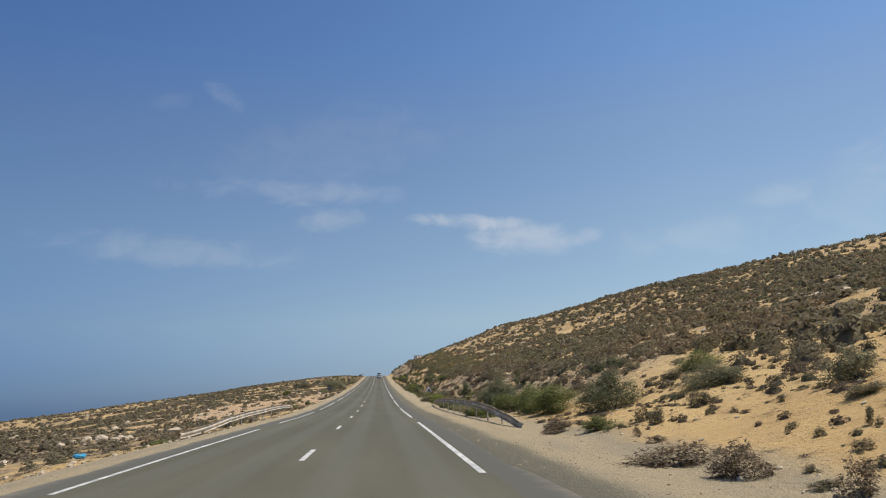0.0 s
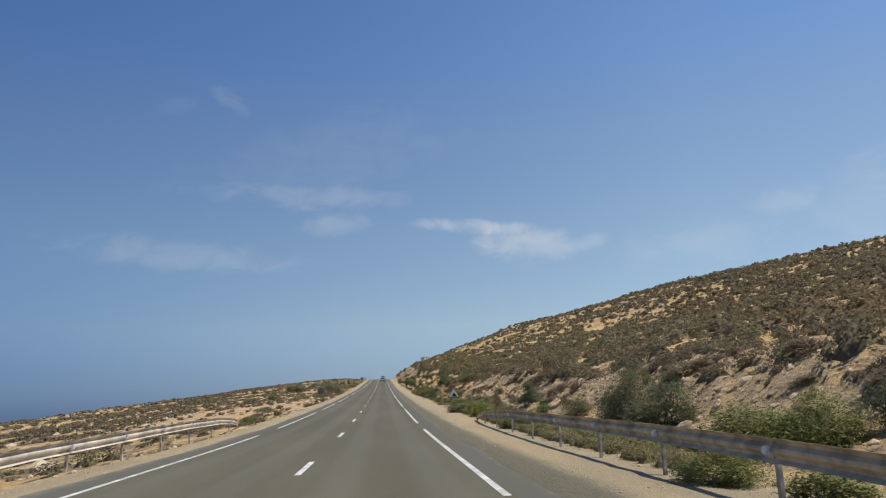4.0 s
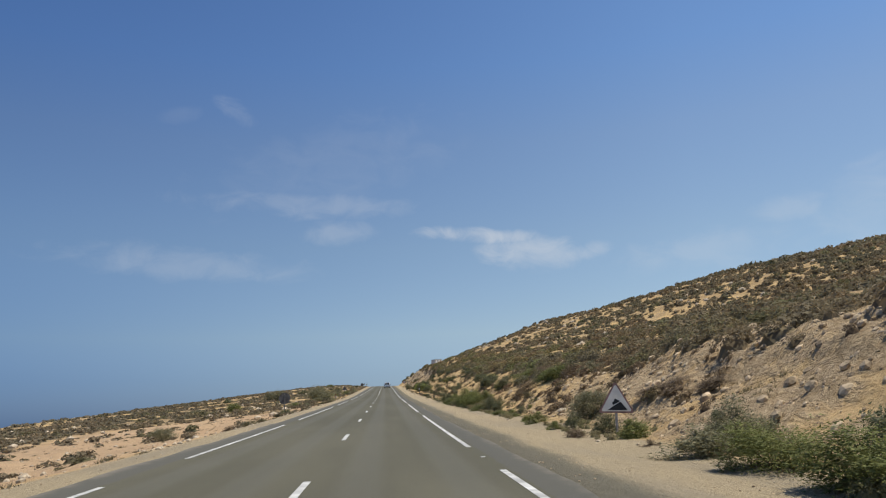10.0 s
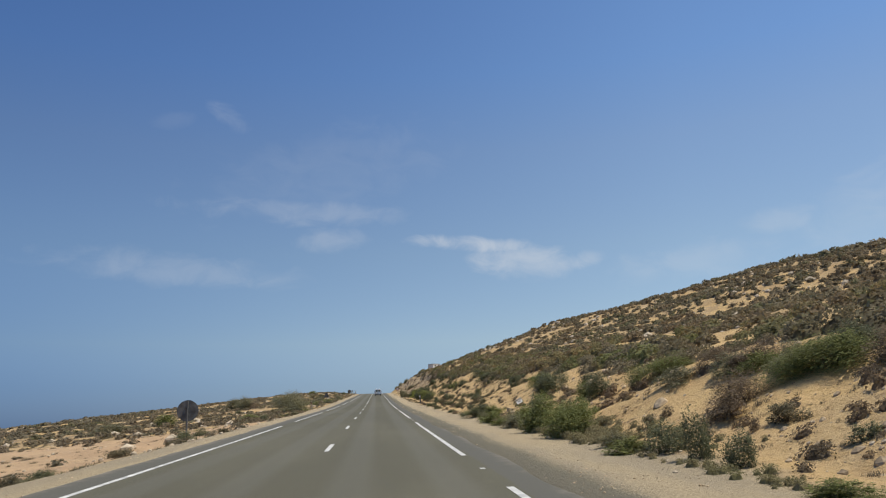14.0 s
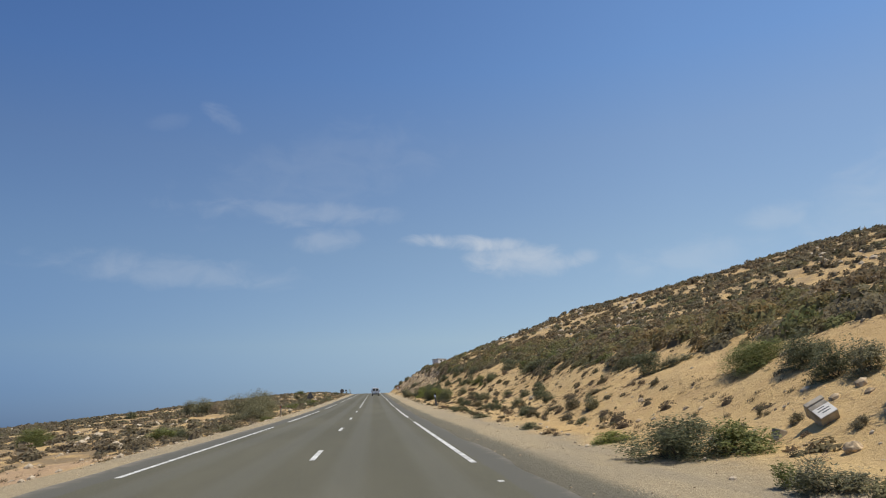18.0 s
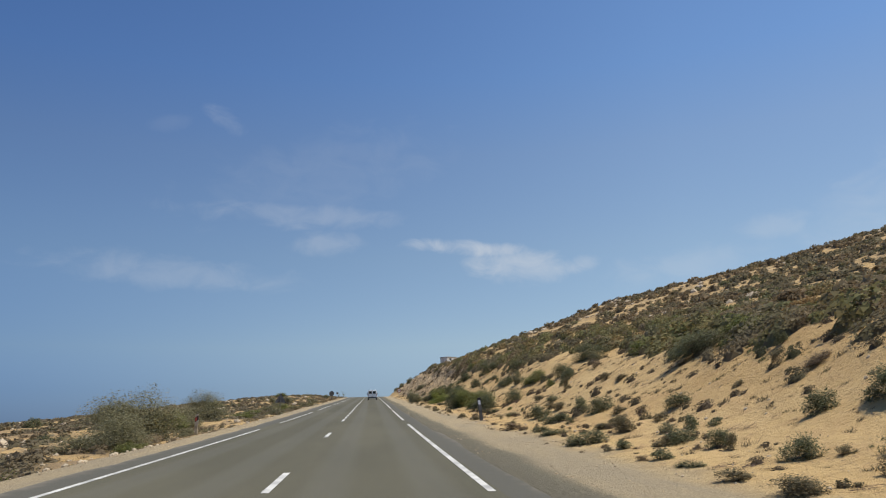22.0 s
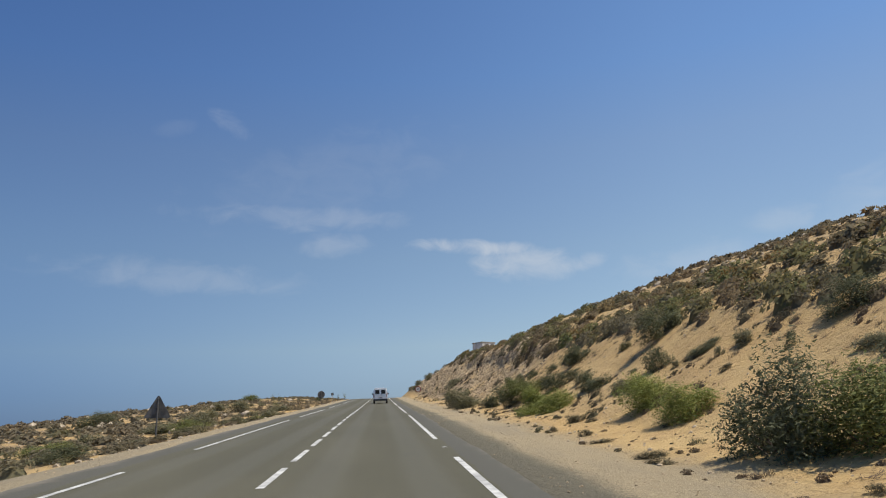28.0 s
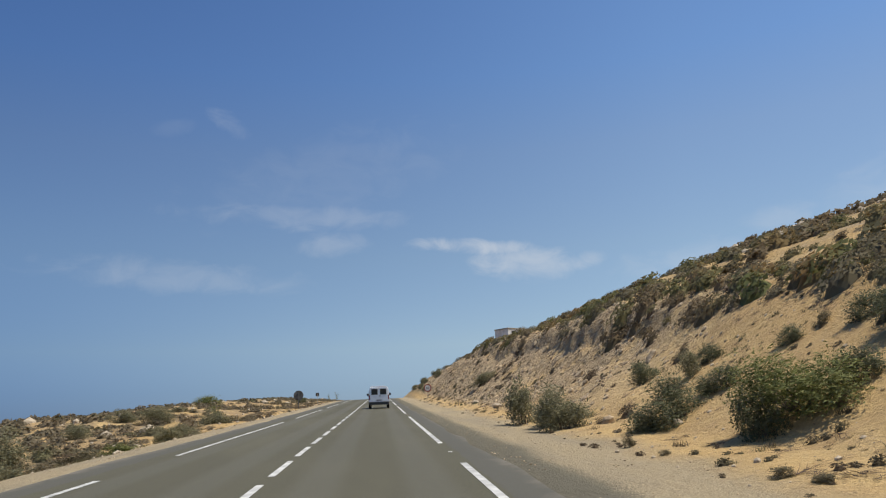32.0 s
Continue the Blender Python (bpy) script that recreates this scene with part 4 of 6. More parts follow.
bush(7.8, 131.0, 1.86, 1.14, "g")
bush(11.6, 131.6, 1.47, 0.53, "o")
bush(7.7, 134.4, 1.93, 1.33, "g")
bush(9.4, 134.9, 1.30, 0.77, "g")
bush(12.9, 136.3, 2.71, 0.73, "g")
bush(9.6, 138.0, 1.13, 0.67, "o")
bush(7.3, 138.8, 1.23, 0.64, "o")
bush(9.7, 139.5, 0.48, 0.76, "b")
bush(11.8, 140.5, 1.19, 0.95, "D")
bush(7.1, 141.1, 1.05, 0.37, "g")
bush(9.1, 141.1, 1.33, 1.01, "D")
bush(11.7, 141.8, 1.15, 0.68, "g")
bush(8.6, 142.3, 1.29, 0.67, "g")
bush(7.3, 143.9, 1.40, 0.56, "g")
bush(12.9, 145.5, 1.42, 0.55, "D")
bush(11.6, 145.8, 0.71, 0.50, "b")
bush(7.4, 146.9, 0.99, 0.46, "o")
bush(7.2, 147.6, 0.62, 0.37, "g")
bush(11.7, 149.0, 2.47, 1.17, "D")
bush(10.0, 149.9, 0.42, 0.21, "d")
bush(8.3, 151.3, 1.45, 0.62, "g")
bush(10.0, 151.8, 0.38, 0.20, "d")
bush(7.5, 152.1, 2.29, 0.80, "D")
bush(12.4, 152.7, 1.12, 0.67, "o")
bush(9.5, 153.1, 0.28, 0.16, "d")
bush(10.2, 153.5, 0.32, 0.24, "d")
bush(12.2, 153.5, 1.32, 0.73, "D")
bush(12.8, 155.7, 1.80, 0.78, "D")
bush(7.7, 156.6, 1.16, 0.31, "G")
bush(13.0, 158.4, 2.64, 0.74, "g")
bush(8.6, 160.2, 0.29, 0.13, "d")
bush(9.0, 160.4, 0.34, 0.13, "d")
bush(7.2, 160.5, 0.39, 0.13, "b")
bush(7.3, 161.6, 0.59, 0.21, "b")
bush(9.3, 162.4, 0.29, 0.22, "d")
bush(9.7, 162.7, 0.24, 0.13, "d")
bush(10.9, 162.8, 0.24, 0.20, "b")
bush(11.8, 163.5, 0.32, 0.23, "d")
bush(9.0, 163.8, 0.64, 0.25, "D")
bush(7.4, 164.1, 0.38, 0.13, "d")
bush(8.7, 165.1, 0.44, 0.21, "d")
bush(7.3, 165.1, 0.89, 0.26, "D")
bush(11.8, 165.1, 0.36, 0.19, "b")
bush(9.9, 165.2, 0.61, 0.59, "o")
bush(11.7, 165.7, 0.24, 0.22, "b")
bush(10.7, 165.8, 0.52, 0.14, "d")
bush(13.8, 166.2, 1.25, 0.40, "o")
bush(12.9, 166.5, 1.10, 0.91, "D")
bush(9.7, 167.1, 0.71, 0.49, "d")
bush(8.4, 167.1, 0.24, 0.13, "d")
bush(10.7, 167.6, 0.90, 0.21, "d")
bush(9.4, 168.3, 0.33, 0.13, "d")
bush(8.5, 168.6, 0.42, 0.23, "d")
bush(8.9, 168.8, 0.43, 0.14, "d")
bush(13.8, 169.5, 1.30, 0.41, "D")
bush(9.5, 169.9, 0.91, 0.13, "d")
bush(8.6, 170.1, 0.63, 0.36, "d")
bush(7.5, 170.9, 0.24, 0.17, "b")
bush(12.2, 171.2, 0.49, 0.43, "d")
bush(8.8, 171.4, 0.25, 0.22, "d")
bush(7.3, 171.5, 0.54, 0.13, "b")
bush(13.8, 171.7, 1.43, 0.53, "D")
bush(8.7, 171.8, 0.46, 0.33, "D")
bush(8.6, 172.3, 0.68, 0.34, "D")
bush(9.2, 173.0, 0.73, 0.28, "d")
bush(7.8, 173.4, 0.42, 0.16, "d")
bush(10.4, 173.5, 0.24, 0.13, "d")
bush(7.7, 173.9, 0.39, 0.13, "b")
bush(9.4, 174.2, 0.57, 0.23, "d")
bush(10.5, 175.3, 0.24, 0.13, "d")
bush(9.4, 175.5, 0.76, 0.26, "D")
bush(8.5, 175.9, 0.64, 0.30, "b")
bush(10.8, 176.1, 0.80, 0.41, "D")
bush(14.9, 176.3, 1.47, 0.56, "o")
bush(7.3, 177.4, 0.91, 0.24, "D")
bush(9.7, 177.7, 0.44, 0.39, "d")
bush(9.0, 179.6, 0.56, 0.37, "d")
bush(7.5, 179.7, 0.72, 0.27, "d")
bush(15.3, 180.0, 1.31, 0.35, "g")
bush(11.3, 180.1, 1.18, 0.47, "D")
bush(10.0, 180.5, 0.76, 0.57, "o")
bush(7.4, 181.3, 0.61, 0.23, "d")
bush(9.3, 181.3, 0.35, 0.16, "d")
bush(14.9, 181.4, 1.49, 0.24, "D")
bush(9.0, 182.0, 0.72, 0.41, "D")
bush(7.5, 183.3, 0.64, 0.14, "D")
bush(12.1, 183.6, 1.10, 0.60, "d")
bush(9.1, 184.6, 0.32, 0.37, "d")
bush(7.6, 184.8, 0.56, 0.25, "D")
bush(11.4, 184.9, 0.84, 0.47, "D")
bush(15.0, 184.9, 0.87, 0.39, "o")
bush(7.3, 185.1, 0.33, 0.13, "b")
bush(9.3, 185.4, 0.65, 0.41, "D")
bush(8.9, 185.8, 0.26, 0.13, "b")
bush(8.6, 187.0, 0.51, 0.21, "d")
bush(9.1, 187.2, 0.98, 0.35, "D")
bush(7.8, 187.5, 0.58, 0.25, "D")
bush(7.4, 187.5, 0.29, 0.13, "d")
bush(10.4, 188.0, 0.50, 0.20, "D")
bush(10.1, 188.5, 0.64, 0.42, "D")
bush(13.9, 188.6, 0.99, 0.23, "b")
bush(9.6, 189.1, 0.60, 0.27, "o")
bush(7.7, 190.0, 1.24, 0.38, "D")
bush(10.4, 190.1, 0.28, 0.15, "d")
bush(13.8, 190.6, 0.50, 0.43, "d")
bush(9.1, 191.2, 0.78, 0.50, "d")
bush(12.9, 191.3, 0.39, 0.20, "d")
bush(10.4, 191.6, 0.53, 0.28, "d")
bush(15.2, 192.4, 0.56, 0.48, "D")
bush(9.0, 192.9, 0.66, 0.23, "d")
bush(11.8, 193.2, 0.85, 0.45, "D")
bush(10.7, 193.5, 0.51, 0.31, "d")
bush(7.8, 194.2, 1.13, 0.20, "d")
bush(7.8, 196.0, 0.77, 0.23, "D")
bush(10.7, 196.0, 0.58, 0.30, "d")
bush(16.7, 197.5, 1.82, 0.77, "g")
bush(9.2, 197.5, 0.36, 0.25, "D")
bush(7.9, 197.6, 0.32, 0.16, "d")
bush(10.7, 198.0, 1.16, 0.58, "d")
bush(7.5, 198.2, 0.44, 0.15, "b")
bush(15.4, 199.1, 2.62, 0.77, "D")
bush(10.3, 199.3, 0.77, 0.68, "D")
bush(7.3, 199.3, 1.07, 0.33, "b")
bush(9.5, 199.5, 0.78, 0.34, "D")
bush(9.2, 199.9, 0.80, 0.32, "D")
bush(10.3, 200.6, 0.43, 0.22, "d")
bush(9.2, 201.3, 0.57, 0.27, "D")
bush(8.0, 202.7, 0.34, 0.16, "d")
bush(9.4, 203.3, 1.08, 0.63, "D")
bush(13.5, 203.5, 0.79, 0.19, "d")
bush(10.5, 203.6, 0.66, 0.37, "d")
bush(9.1, 204.3, 0.53, 0.22, "d")
bush(10.3, 204.8, 0.63, 0.41, "d")
bush(13.3, 205.0, 0.66, 0.38, "d")
bush(8.9, 206.5, 0.51, 0.18, "b")
bush(11.0, 206.8, 0.80, 0.35, "o")
bush(12.1, 208.0, 0.47, 0.25, "d")
bush(9.1, 208.2, 0.79, 0.23, "o")
bush(9.7, 208.4, 0.30, 0.23, "o")
bush(16.5, 208.8, 1.42, 0.70, "g")
bush(8.7, 209.8, 0.56, 0.16, "o")
bush(12.6, 209.9, 0.51, 0.54, "d")
bush(7.4, 209.9, 0.69, 0.20, "d")
bush(7.9, 211.2, 0.43, 0.19, "b")
bush(11.3, 211.3, 0.77, 0.33, "d")
bush(12.9, 212.1, 0.39, 0.41, "D")
bush(15.1, 212.2, 0.69, 0.47, "b")
bush(7.7, 212.2, 0.66, 0.29, "b")
bush(9.7, 212.2, 0.40, 0.19, "g")
bush(13.9, 213.8, 0.97, 0.66, "D")
bush(7.2, 214.3, 0.59, 0.29, "d")
bush(9.3, 214.8, 1.02, 0.24, "d")
bush(13.1, 215.4, 0.67, 0.53, "g")
bush(14.2, 215.5, 1.02, 0.40, "D")
bush(20.2, 215.5, 2.26, 0.81, "o")
bush(9.1, 217.0, 0.70, 0.32, "d")
bush(16.9, 217.7, 1.32, 0.76, "o")
bush(14.8, 218.5, 1.28, 0.87, "D")
bush(12.4, 218.8, 0.49, 0.17, "g")
bush(11.5, 219.8, 1.42, 0.90, "D")
bush(17.5, 220.4, 2.62, 1.05, "D")
bush(9.4, 220.0, 2.40, 1.05, "D")
bush(9.7, 223.4, 2.20, 1.00, "g")
bush(14.0, 220.9, 0.65, 0.53, "D")
bush(13.8, 222.8, 1.81, 0.71, "g")
bush(7.4, 223.2, 0.37, 0.17, "d")
bush(7.4, 224.0, 0.41, 0.22, "d")
bush(9.2, 224.4, 0.65, 0.52, "g")
bush(7.6, 225.7, 0.32, 0.13, "d")
bush(9.5, 225.9, 0.66, 0.35, "b")
bush(10.6, 226.6, 1.38, 1.04, "o")
bush(13.4, 226.9, 1.07, 0.71, "o")
bush(9.4, 227.9, 2.28, 1.19, "g")
bush(8.4, 229.0, 2.26, 1.61, "D")
bush(6.9, 230.5, 0.58, 0.18, "d")
bush(14.1, 230.5, 0.76, 0.66, "o")
bush(13.2, 231.1, 2.11, 0.61, "D")
bush(7.1, 231.6, 0.74, 0.18, "d")
bush(13.0, 232.8, 0.88, 0.28, "o")
bush(7.2, 235.2, 0.62, 0.14, "d")
bush(9.8, 235.8, 1.75, 0.85, "G")
bush(15.3, 236.3, 2.02, 0.89, "D")
bush(13.3, 236.5, 0.41, 0.41, "D")
bush(7.5, 237.4, 0.50, 0.20, "d")
bush(12.1, 238.1, 0.47, 0.18, "d")
bush(9.9, 239.0, 1.75, 1.05, "G")
bush(13.6, 239.6, 0.86, 0.47, "o")
bush(12.8, 239.8, 0.35, 0.30, "o")
bush(7.2, 240.0, 0.48, 0.17, "d")
bush(8.7, 241.0, 0.47, 0.17, "d")
bush(8.5, 242.1, 0.75, 0.29, "d")
bush(10.2, 242.2, 0.26, 0.13, "d")
bush(9.5, 242.3, 0.24, 0.14, "d")
bush(13.6, 242.5, 1.48, 0.26, "D")
bush(12.5, 242.7, 0.34, 0.29, "o")
bush(12.4, 243.9, 1.14, 0.85, "D")
bush(11.2, 243.4, 0.85, 0.45, "D")
bush(11.0, 244.2, 0.89, 0.35, "o")
bush(8.4, 244.5, 0.24, 0.13, "o")
bush(12.2, 246.2, 0.59, 0.17, "D")
bush(11.3, 248.0, 1.22, 0.51, "D")
bush(9.4, 248.1, 1.92, 0.76, "G")
bush(14.8, 249.2, 2.10, 1.30, "D")
bush(8.8, 249.6, 2.02, 1.14, "G")
bush(11.4, 249.8, 0.98, 0.78, "D")
bush(7.2, 251.5, 0.41, 0.21, "d")
bush(11.8, 251.9, 1.12, 0.46, "o")
bush(8.5, 253.0, 0.65, 0.18, "d")
bush(14.4, 253.0, 0.70, 0.36, "D")
bush(7.6, 253.6, 0.32, 0.13, "d")
bush(9.5, 253.6, 0.50, 0.30, "d")
bush(11.8, 253.9, 0.66, 0.55, "D")
bush(11.0, 254.4, 1.34, 0.91, "D")
bush(7.5, 254.5, 0.44, 0.17, "d")
bush(11.1, 257.5, 0.94, 0.65, "D")
bush(9.1, 257.7, 1.06, 0.90, "D")
bush(9.9, 257.8, 2.30, 1.13, "g")
bush(7.3, 258.2, 0.30, 0.13, "d")
bush(13.2, 258.3, 1.84, 0.96, "D")
bush(7.3, 260.1, 0.34, 0.28, "d")
bush(13.6, 260.4, 0.98, 0.53, "D")
bush(13.5, 262.2, 0.50, 0.30, "d")
bush(9.3, 262.4, 2.00, 1.13, "D")
bush(12.8, 262.6, 0.84, 0.39, "D")
bush(11.0, 262.9, 1.25, 0.54, "D")
bush(11.4, 265.5, 0.76, 0.74, "o")
bush(12.3, 266.2, 0.79, 0.50, "D")
bush(7.5, 266.8, 1.37, 1.29, "o")
bush(7.9, 268.9, 2.15, 1.13, "o")
bush(11.4, 269.5, 1.23, 0.78, "D")
bush(7.3, 271.7, 1.42, 1.59, "o")
bush(10.0, 284.4, 1.18, 0.43, "o")
bush(11.1, 306.9, 2.63, 0.79, "o")
bush(-6.7, 17.3, 0.70, 0.10, "b")
bush(-7.0, 33.5, 1.40, 0.30, "g")
bush(-7.3, 82.1, 1.40, 0.50, "g")
bush(-8.4, 90.4, 1.10, 0.30, "b")
bush(-6.8, 92.9, 0.90, 0.50, "g")
bush(-9.1, 94.1, 1.60, 0.40, "g")
bush(-6.8, 117.2, 0.90, 0.30, "b")
bush(-6.9, 123.3, 1.10, 0.40, "o")
bush(-12.6, 124.5, 1.80, 0.80, "o")
bush(-7.2, 124.5, 0.80, 0.30, "b")
bush(-6.8, 126.6, 1.10, 0.30, "d")
bush(-6.9, 140.7, 1.30, 0.60, "d")
bush(-8.8, 152.3, 1.50, 0.40, "d")
bush(-10.1, 183.6, 1.50, 0.60, "d")
bush(-11.6, 184.7, 2.10, 0.70, "g")
bush(-12.2, 188.5, 3.30, 0.70, "o")
bush(-7.2, 198.6, 1.20, 0.40, "g")
bush(-8.9, 201.2, 3.40, 1.40, "o")
bush(-10.1, 208.3, 4.90, 2.50, "o")
bush(-10.9, 217.3, 2.80, 1.40, "g")
bush(-10.9, 222.0, 2.10, 1.20, "o")
bush(-6.8, 235.2, 0.90, 0.20, "d")
bush(-10.0, 238.0, 4.10, 0.70, "g")
bush(-13.9, 238.6, 5.00, 2.70, "o")
bush(-7.2, 239.5, 2.10, 0.40, "d")
bush(-7.3, 245.0, 1.40, 0.30, "d")
bush(-10.2, 245.8, 2.10, 0.50, "g")
bush(-6.7, 246.3, 0.60, 0.20, "d")
bush(-6.7, 246.9, 0.80, 0.30, "d")
bush(-6.6, 246.9, 0.50, 0.20, "d")
bush(-7.0, 253.0, 1.40, 0.40, "o")
bush(-8.4, 258.1, 2.20, 0.70, "g")
bush(-6.7, 259.7, 0.80, 0.50, "o")
bush(-6.8, 265.3, 1.00, 0.30, "d")
bush(-6.9, 270.0, 1.30, 0.40, "g")
bush(-8.6, 270.5, 1.30, 0.40, "b")
bush(-7.1, 277.6, 1.70, 0.70, "o")
bush(-7.1, 279.7, 1.40, 0.50, "o")
bush(-7.7, 288.2, 2.20, 0.80, "o")
bush(-12.5, 292.9, 2.70, 1.10, "o")
bush(-6.2, 260.2, 1.00, 0.60, "o")
bush(-12.4, 280.9, 1.50, 0.80, "o")
bush(-6.2, 265.5, 1.00, 0.30, "d")
bush(-14.8, 293.9, 1.80, 0.80, "o")
bush(-9.5, 353.3, 1.70, 0.80, "d")
bush(-6.2, 261.5, 0.70, 0.40, "o")
bush(-6.2, 244.9, 0.70, 0.20, "b")
bush(-11, 261.6, 2.40, 0.60, "o")
bush(-21.4, 280.7, 3.30, 1.20, "D")
bush(-6.2, 247.8, 0.70, 0.30, "d")
bush(-17.3, 329.3, 3.30, 1.00, "g")
bush(-12.9, 270.4, 1.30, 0.60, "o")
bush(-10.9, 270.1, 2.20, 1.30, "o")
bush(-6.2, 241.1, 0.50, 0.20, "d")
bush(-12, 254.4, 1.40, 0.60, "o")
bush(-8.2, 187.9, 1.30, 0.40, "g")
bush(-6.2, 177.2, 0.80, 0.40, "o")
bush(-8.5, 192.3, 1.00, 0.40, "g")
bush(-19.2, 219.6, 1.40, 0.70, "D")
bush(-30.9, 236.5, 1.30, 0.60, "D")
bush(-37, 258.8, 2.00, 1.20, "D")
bush(-6.2, 177.5, 0.80, 0.20, "b")
bush(-6.2, 130.3, 0.80, 0.30, "d")
bush(-6.3, 124.1, 0.60, 0.30, "d")
bush(-8.3, 143.8, 0.70, 0.40, "d")
bush(-21.4, 189.8, 3.00, 1.30, "g")
bush(-25.5, 185.2, 3.50, 0.90, "o")
bush(-6, 143.9, 0.90, 0.30, "d")
bush(-22.5, 244.0, 3.60, 2.20, "o")
bush(-24.6, 247.0, 3.50, 2.00, "o")
bush(-20.5, 242.5, 2.60, 1.60, "b")
for x, y, w, h in ((9.3, 372, 1.6, 0.8), (10.4, 380, 1.8, 0.9), (9.0, 387, 1.3, 0.6), (11.2, 395, 1.8, 0.8), (9.6, 402, 1.5, 0.7), (12.0, 366, 1.7, 0.9), (10.2, 410, 1.6, 0.7), (9.2, 360, 1.4, 0.7), (12.8, 376, 1.7, 0.8), (13.0, 388, 1.9, 0.8)):
    bush(x, y, w, h, "o")

small_bushes()


def sapling(x, y, h, w, seed):
    """A thin young tree with a few bent stems and sparse leaves."""
    r = np.random.default_rng(seed)
    top = new("sapling")
    top.empty_display_size = 0.1
    top.matrix_world = pose(x, y, float(terrain_z([x], [y])[0]) - 0.03)
    tagged(top, "thin young tree with sparse leaves on the verge", "tree", "saplings")
    V = []
    for i in range(6):
        bm = bmesh.new()
        a, q = r.random() * 6.283, w * 0.5 * (0.3 + 0.7 * r.random())
        hh = h * (0.6 + 0.4 * r.random())
        prev = None
        for k in range(6):
            f = k / 5
            p = Vector((math.cos(a) * q * f ** 1.5 + r.normal() * 0.02, math.sin(a) * q * f ** 1.5 + r.normal() * 0.02, hh * f))
            ring = [bm.verts.new(p + Vector((math.cos(t), math.sin(t), 0)) * (0.016 * (1 - 0.75 * f))) for t in (0, 2.1, 4.2)]
            if prev:
                for j in range(3):
                    bm.faces.new((prev[j], prev[(j + 1) % 3], ring[(j + 1) % 3], ring[j]))
            prev = ring
            if k > 1:
                for j in range(26):
                    c = np.array(p) + r.normal(size=3) * 0.10 * h / 1.5
                    u, v = r.normal(size=3), r.normal(size=3)
                    u, v = u / np.linalg.norm(u) * 0.045, v / np.linalg.norm(v) * 0.025
                    V += [c - u, c + u, c + v]
        part("stem", bm, M_TWIG, top)
    V = np.array(V)
    mesh_object("foliage", V, np.arange(len(V)).reshape(-1, 3), LEAF["g"]).parent = top
    return top


sapling(-8.8, 293.8, 1.7, 1.2, 3)
sapling(-6.6, 392.0, 1.9, 1.0, 5)
sapling(-7.6, 384.0, 1.6, 0.7, 8)

# ---- roadside things ----


def box(bm, x0, x1, y0, y1, z0, z1, bevel=0.0):
    v = [bm.verts.new(p) for p in ((x0, y0, z0), (x1, y0, z0), (x1, y1, z0), (x0, y1, z0), (x0, y0, z1), (x1, y0, z1), (x1, y1, z1), (x0, y1, z1))]
    fs = [bm.faces.new([v[i] for i in q]) for q in ((0, 3, 2, 1), (4, 5, 6, 7), (0, 1, 5, 4), (1, 2, 6, 5), (2, 3, 7, 6), (3, 0, 4, 7))]
    if bevel:
        bmesh.ops.bevel(bm, geom=list({e for f in fs for e in f.edges}), offset=bevel, segments=2, affect="EDGES", profile=0.6)
    return fs


def boxed(*a):
    bm = bmesh.new()
    box(bm, *a)
    return bm


def rod(r, z0, z1, n=12, x=0.0, y=0.0):
    bm = bmesh.new()
    rings = []
    for z, q in ((z0, r), (z1 - r * 0.4, r), (z1, r * 0.6)):
        rings.append([bm.verts.new((x + q * math.cos(i * 2 * math.pi / n), y + q * math.sin(i * 2 * math.pi / n), z)) for i in range(n)])
    for a, b in zip(rings[:-1], rings[1:]):
        for i in range(n):
            bm.faces.new((a[i], a[(i + 1) % n], b[(i + 1) % n], b[i]))
    bm.faces.new(rings[-1])
    return bm


def slab(outline, y0, y1, bevel=0.0):
    """A plate with the outline (x, z), from y0 to y1."""
    bm = bmesh.new()
    a = [bm.verts.new((x, y0, z)) for x, z in outline]
    b = [bm.verts.new((x, y1, z)) for x, z in outline]
    bm.faces.new(a)
    bm.faces.new(b[::-1])
    n = len(outline)
    for i in range(n):
        bm.faces.new((a[i], b[i], b[(i + 1) % n], a[(i + 1) % n]))
    bmesh.ops.recalc_face_normals(bm, faces=bm.faces)
    if bevel:
        bmesh.ops.bevel(bm, geom=[e for e in bm.edges], offset=bevel, segments=2, affect="EDGES", profile=0.6)
    return bm


def rounded_triangle(side, r=0.07, n=6):
    """Outline of a triangle with round corners, its base on z = 0."""
    h = side * math.sqrt(3) / 2
    pts = [(-side / 2, 0), (side / 2, 0), (0, h)]
    cx, cz = 0, h / 3
    out = []
    for i, (px, pz) in enumerate(pts):
        d = math.hypot(cx - px, cz - pz)
        qx, qz = px + (cx - px) / d * 2 * r, pz + (cz - pz) / d * 2 * r
        a0 = (math.radians(210), math.radians(330), math.radians(90))[i] - math.radians(60)
        for k in range(n + 1):
            a = a0 + math.radians(120) * k / n
            out.append((qx + r * math.cos(a), qz + r * math.sin(a)))
    return out


def disc(r, cx=0.0, cz=0.0, n=32):
    return [(cx + r * math.cos(i * 2 * math.pi / n), cz + r * math.sin(i * 2 * math.pi / n)) for i in range(n)]


def stand(name, x, y, label, category, group="", dz=0.0, turn=0.0, lean=(0, 0)):
    top = new(name)
    top.empty_display_size = 0.2
    top.matrix_world = pose(x, y, float(terrain_z([x], [y])[0]) + dz, lean[0], lean[1], turn)
    return tagged(top, label, category, group)


